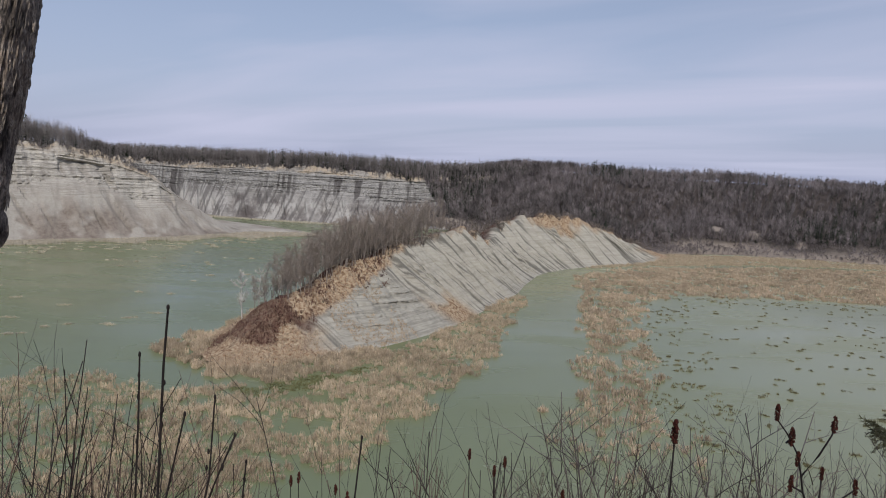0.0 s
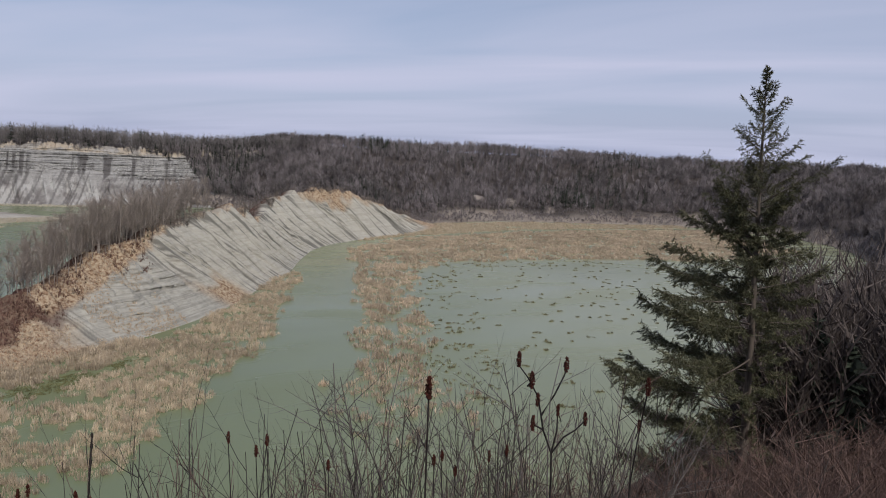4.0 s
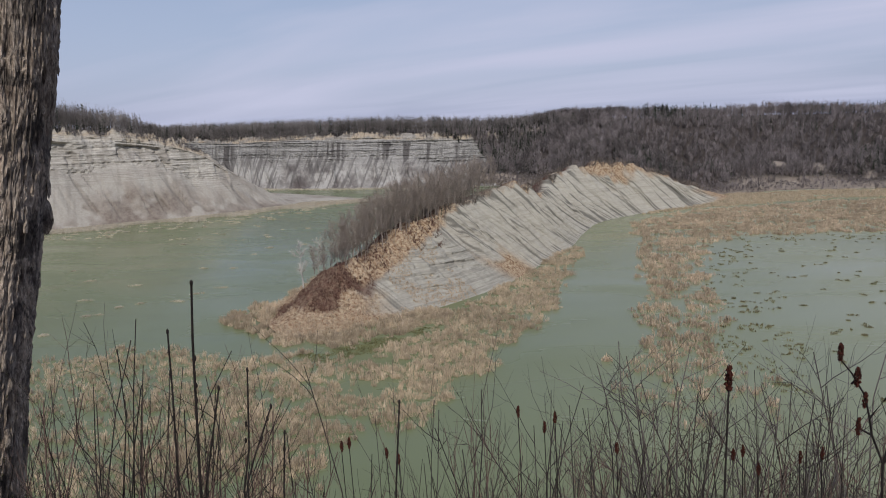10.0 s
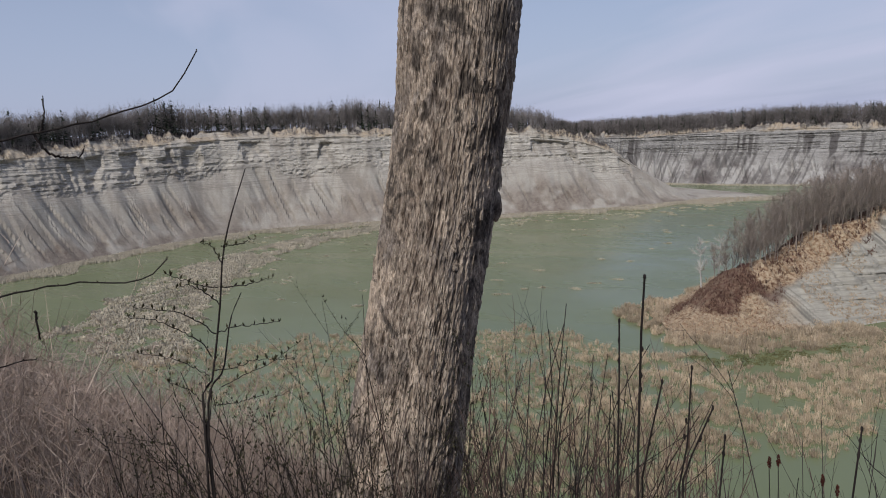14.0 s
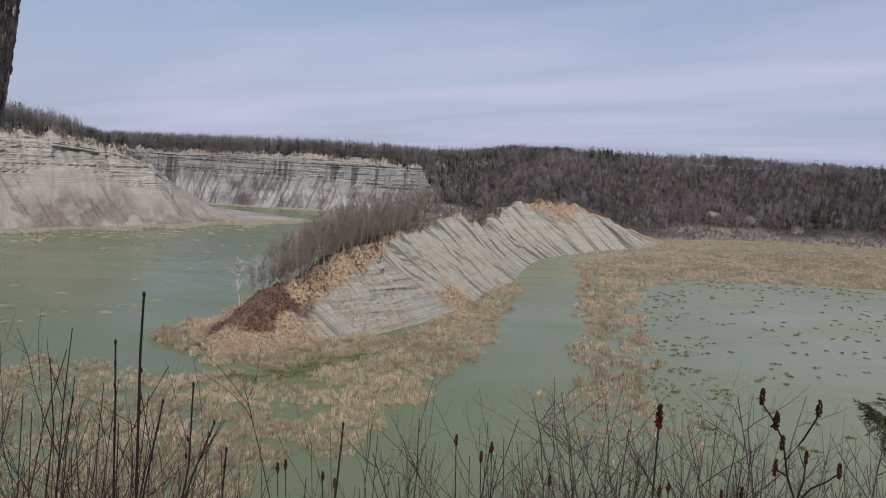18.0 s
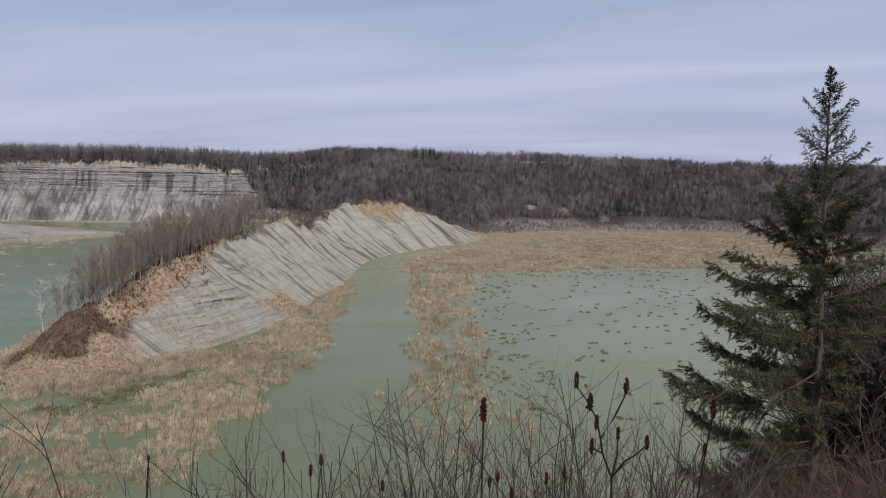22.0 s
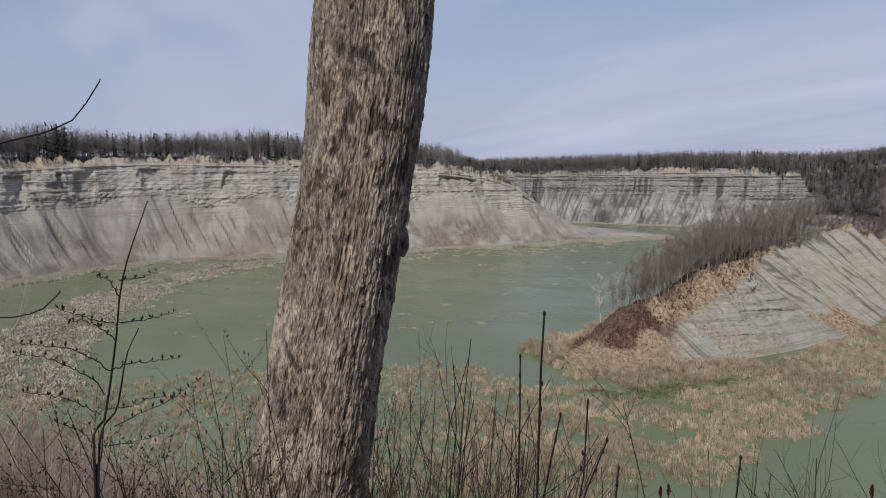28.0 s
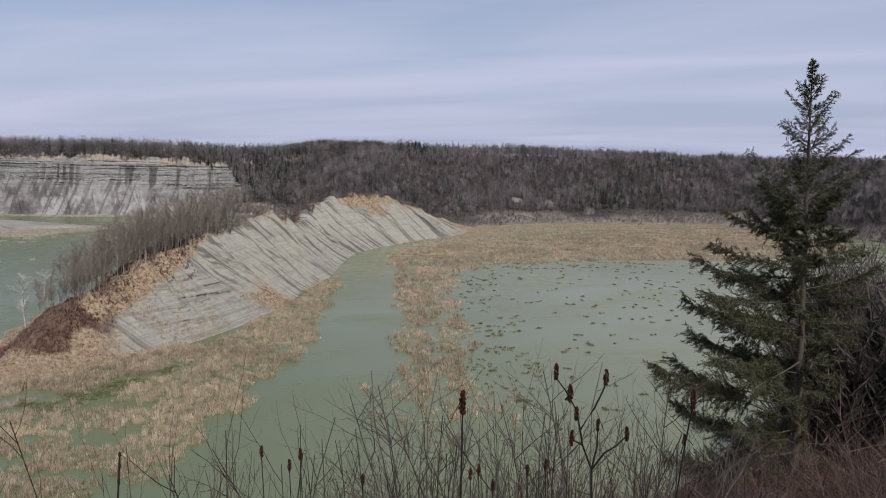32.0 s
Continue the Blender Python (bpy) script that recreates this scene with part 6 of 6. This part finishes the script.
def budding(name, label, stems, branches, seed, r=0.0034, every=0.022, size=0.010):
    rng = np.random.default_rng(seed)
    root = thing(name, label, "shrub")
    for s in stems:
        c, _ = curve_through(to_ground(s), 16)
        part("stem", raw_mesh("stem", *tubes([(c, r, r * 0.3)], 6), mat_stalk, True), root)
    for s in branches:
        c, _ = curve_through(s, 26)
        c = c + np.r_[np.zeros((1, 3)), rng.normal(0, 0.0012, (25, 3))]
        b = part("branch", raw_mesh("branch", *tubes([(c, r * 0.42, r * 0.2)], 5), mat_stalk, True), root)
        t = bud_tris(c, every, size, rng)
        part("bud_spray", raw_mesh("bud_spray", t.reshape(-1, 3), np.arange(len(t) * 3).reshape(-1, 3), mat_bud), b, "small dark opening buds")["kind"] = "stuff"
    return root


budding(
    "budding_shrub", "slim upright shrub with opening leaf buds beside the big tree",
    [[(-1.43, 0.79, 59.36), (-1.41, 0.82, 59.54), (-1.39, 0.84, 59.69), (-1.38, 0.85, 59.79), (-1.37, 0.87, 59.87), (-1.34, 0.90, 59.98)], [(-1.44, 0.81, 59.35), (-1.41, 0.85, 59.55), (-1.40, 0.87, 59.65), (-1.38, 0.89, 59.71)]],
    [
        [(-1.38, 0.85, 59.78), (-1.40, 0.84, 59.82), (-1.41, 0.82, 59.83)], [(-1.38, 0.85, 59.82), (-1.36, 0.88, 59.82), (-1.34, 0.91, 59.83)], [(-1.39, 0.84, 59.73), (-1.41, 0.81, 59.74), (-1.45, 0.76, 59.77)],
        [(-1.39, 0.84, 59.69), (-1.40, 0.83, 59.71), (-1.42, 0.80, 59.74), (-1.44, 0.77, 59.74)], [(-1.39, 0.85, 59.73), (-1.36, 0.88, 59.73), (-1.32, 0.93, 59.74)],
        [(-1.40, 0.83, 59.63), (-1.43, 0.78, 59.68), (-1.47, 0.73, 59.70), (-1.49, 0.70, 59.71)], [(-1.41, 0.82, 59.58), (-1.42, 0.80, 59.62), (-1.46, 0.74, 59.67), (-1.49, 0.69, 59.69)],
        [(-1.40, 0.83, 59.63), (-1.38, 0.86, 59.64), (-1.34, 0.91, 59.64), (-1.32, 0.94, 59.64)],
    ], 800,
)
budding(
    "budding_sapling", "low spreading sapling with dark opening buds",
    [[(-1.43, 0.80, 59.30), (-1.42, 0.81, 59.45), (-1.41, 0.82, 59.55)]],
    [
        [(-1.41, 0.81, 59.54), (-1.43, 0.79, 59.56), (-1.45, 0.75, 59.59), (-1.49, 0.70, 59.61)], [(-1.41, 0.82, 59.55), (-1.38, 0.85, 59.55), (-1.35, 0.90, 59.56), (-1.30, 0.96, 59.55)],
        [(-1.40, 0.83, 59.51), (-1.37, 0.87, 59.53), (-1.33, 0.91, 59.55), (-1.29, 0.96, 59.59)], [(-1.42, 0.80, 59.47), (-1.44, 0.78, 59.51), (-1.46, 0.74, 59.54)], [(-1.41, 0.82, 59.47), (-1.38, 0.86, 59.47), (-1.34, 0.91, 59.48)],
    ], 810, 0.0028,
)


def budding_bush(seed, bearing, far, top):
    """A low tangle of forked twigs with small buds."""
    rng = np.random.default_rng(seed)
    root = thing("budding_bush", "low tangled bush of thin dark twigs with small buds", "shrub", "budding bushes beside the big tree")
    x, y = far * math.sin(radians(bearing)), far * math.cos(radians(bearing))
    z = ground_z(x, y, 58)
    high = top - z
    for k in range(6):
        turn, out = rng.uniform(0, 6.28), rng.uniform(0.05, 0.55)
        lines = grow((x, y, z - 0.05), (math.cos(turn) * out, math.sin(turn) * out, 1), high * rng.uniform(0.8, 1.15), 0.0036, rng, 2, (6, 2), 0.7, 0.2, 0.07, (0.2, 0.4), 8, 0.35)
        stem = part("stem", raw_mesh("stem", *tubes(lines, 4), mat_stalk, True), root)
        t = np.concatenate([bud_tris(q[0], 0.05, 0.009, rng) for q in lines[1:]])
        part("bud_spray", raw_mesh("bud_spray", t.reshape(-1, 3), np.arange(len(t) * 3).reshape(-1, 3), mat_bud), stem, "small dark opening buds")["kind"] = "stuff"


for k, (b, d, t) in enumerate(((-58, 2.2, 59.3), (-54, 2.5, 59.2), (-51, 2.6, 59.3), (-48.5, 2.4, 59.45), (-46, 2.7, 59.35), (-44, 2.9, 59.2), (-52, 2.1, 59.25), (-62, 2.3, 59.2), (-47, 2.3, 59.1))):
    budding_bush(840 + k, b, d, t)
budding(
    "overhanging_shrub", "tall shrub whose long bare branches arch over the bank",
    [[(-1.80, 0.06, 59.0), (-1.72, 0.14, 59.8), (-1.62, 0.20, 60.15), (-1.5, 0.24, 60.16)]],
    [
        [(-1.66, 0.18, 59.95), (-1.57, 0.29, 59.99), (-1.52, 0.42, 60.04), (-1.48, 0.51, 60.06), (-1.43, 0.60, 60.08), (-1.36, 0.72, 60.12), (-1.33, 0.76, 60.16), (-1.31, 0.79, 60.21)],
        [(-1.46, 0.55, 60.07), (-1.46, 0.56, 60.10), (-1.46, 0.56, 60.13)], [(-1.52, 0.43, 60.04), (-1.51, 0.45, 60.06), (-1.50, 0.46, 60.10)], [(-1.47, 0.54, 60.07), (-1.46, 0.56, 60.03), (-1.44, 0.60, 60.02), (-1.43, 0.61, 60.04)],
        [(-1.72, 0.14, 59.72), (-1.62, 0.27, 59.75), (-1.56, 0.46, 59.77), (-1.51, 0.58, 59.78), (-1.44, 0.70, 59.77), (-1.41, 0.74, 59.81)], [(-1.53, 0.53, 59.77), (-1.53, 0.53, 59.72), (-1.53, 0.53, 59.68)],
        [(-1.74, 0.12, 59.55), (-1.67, 0.27, 59.58), (-1.64, 0.39, 59.62), (-1.58, 0.54, 59.63)], [(-1.55, 0.22, 60.16), (-1.46, 0.29, 60.18), (-1.44, 0.36, 60.23), (-1.43, 0.38, 60.25)],
    ], 820, 0.0065, 0.07, 0.005,
)
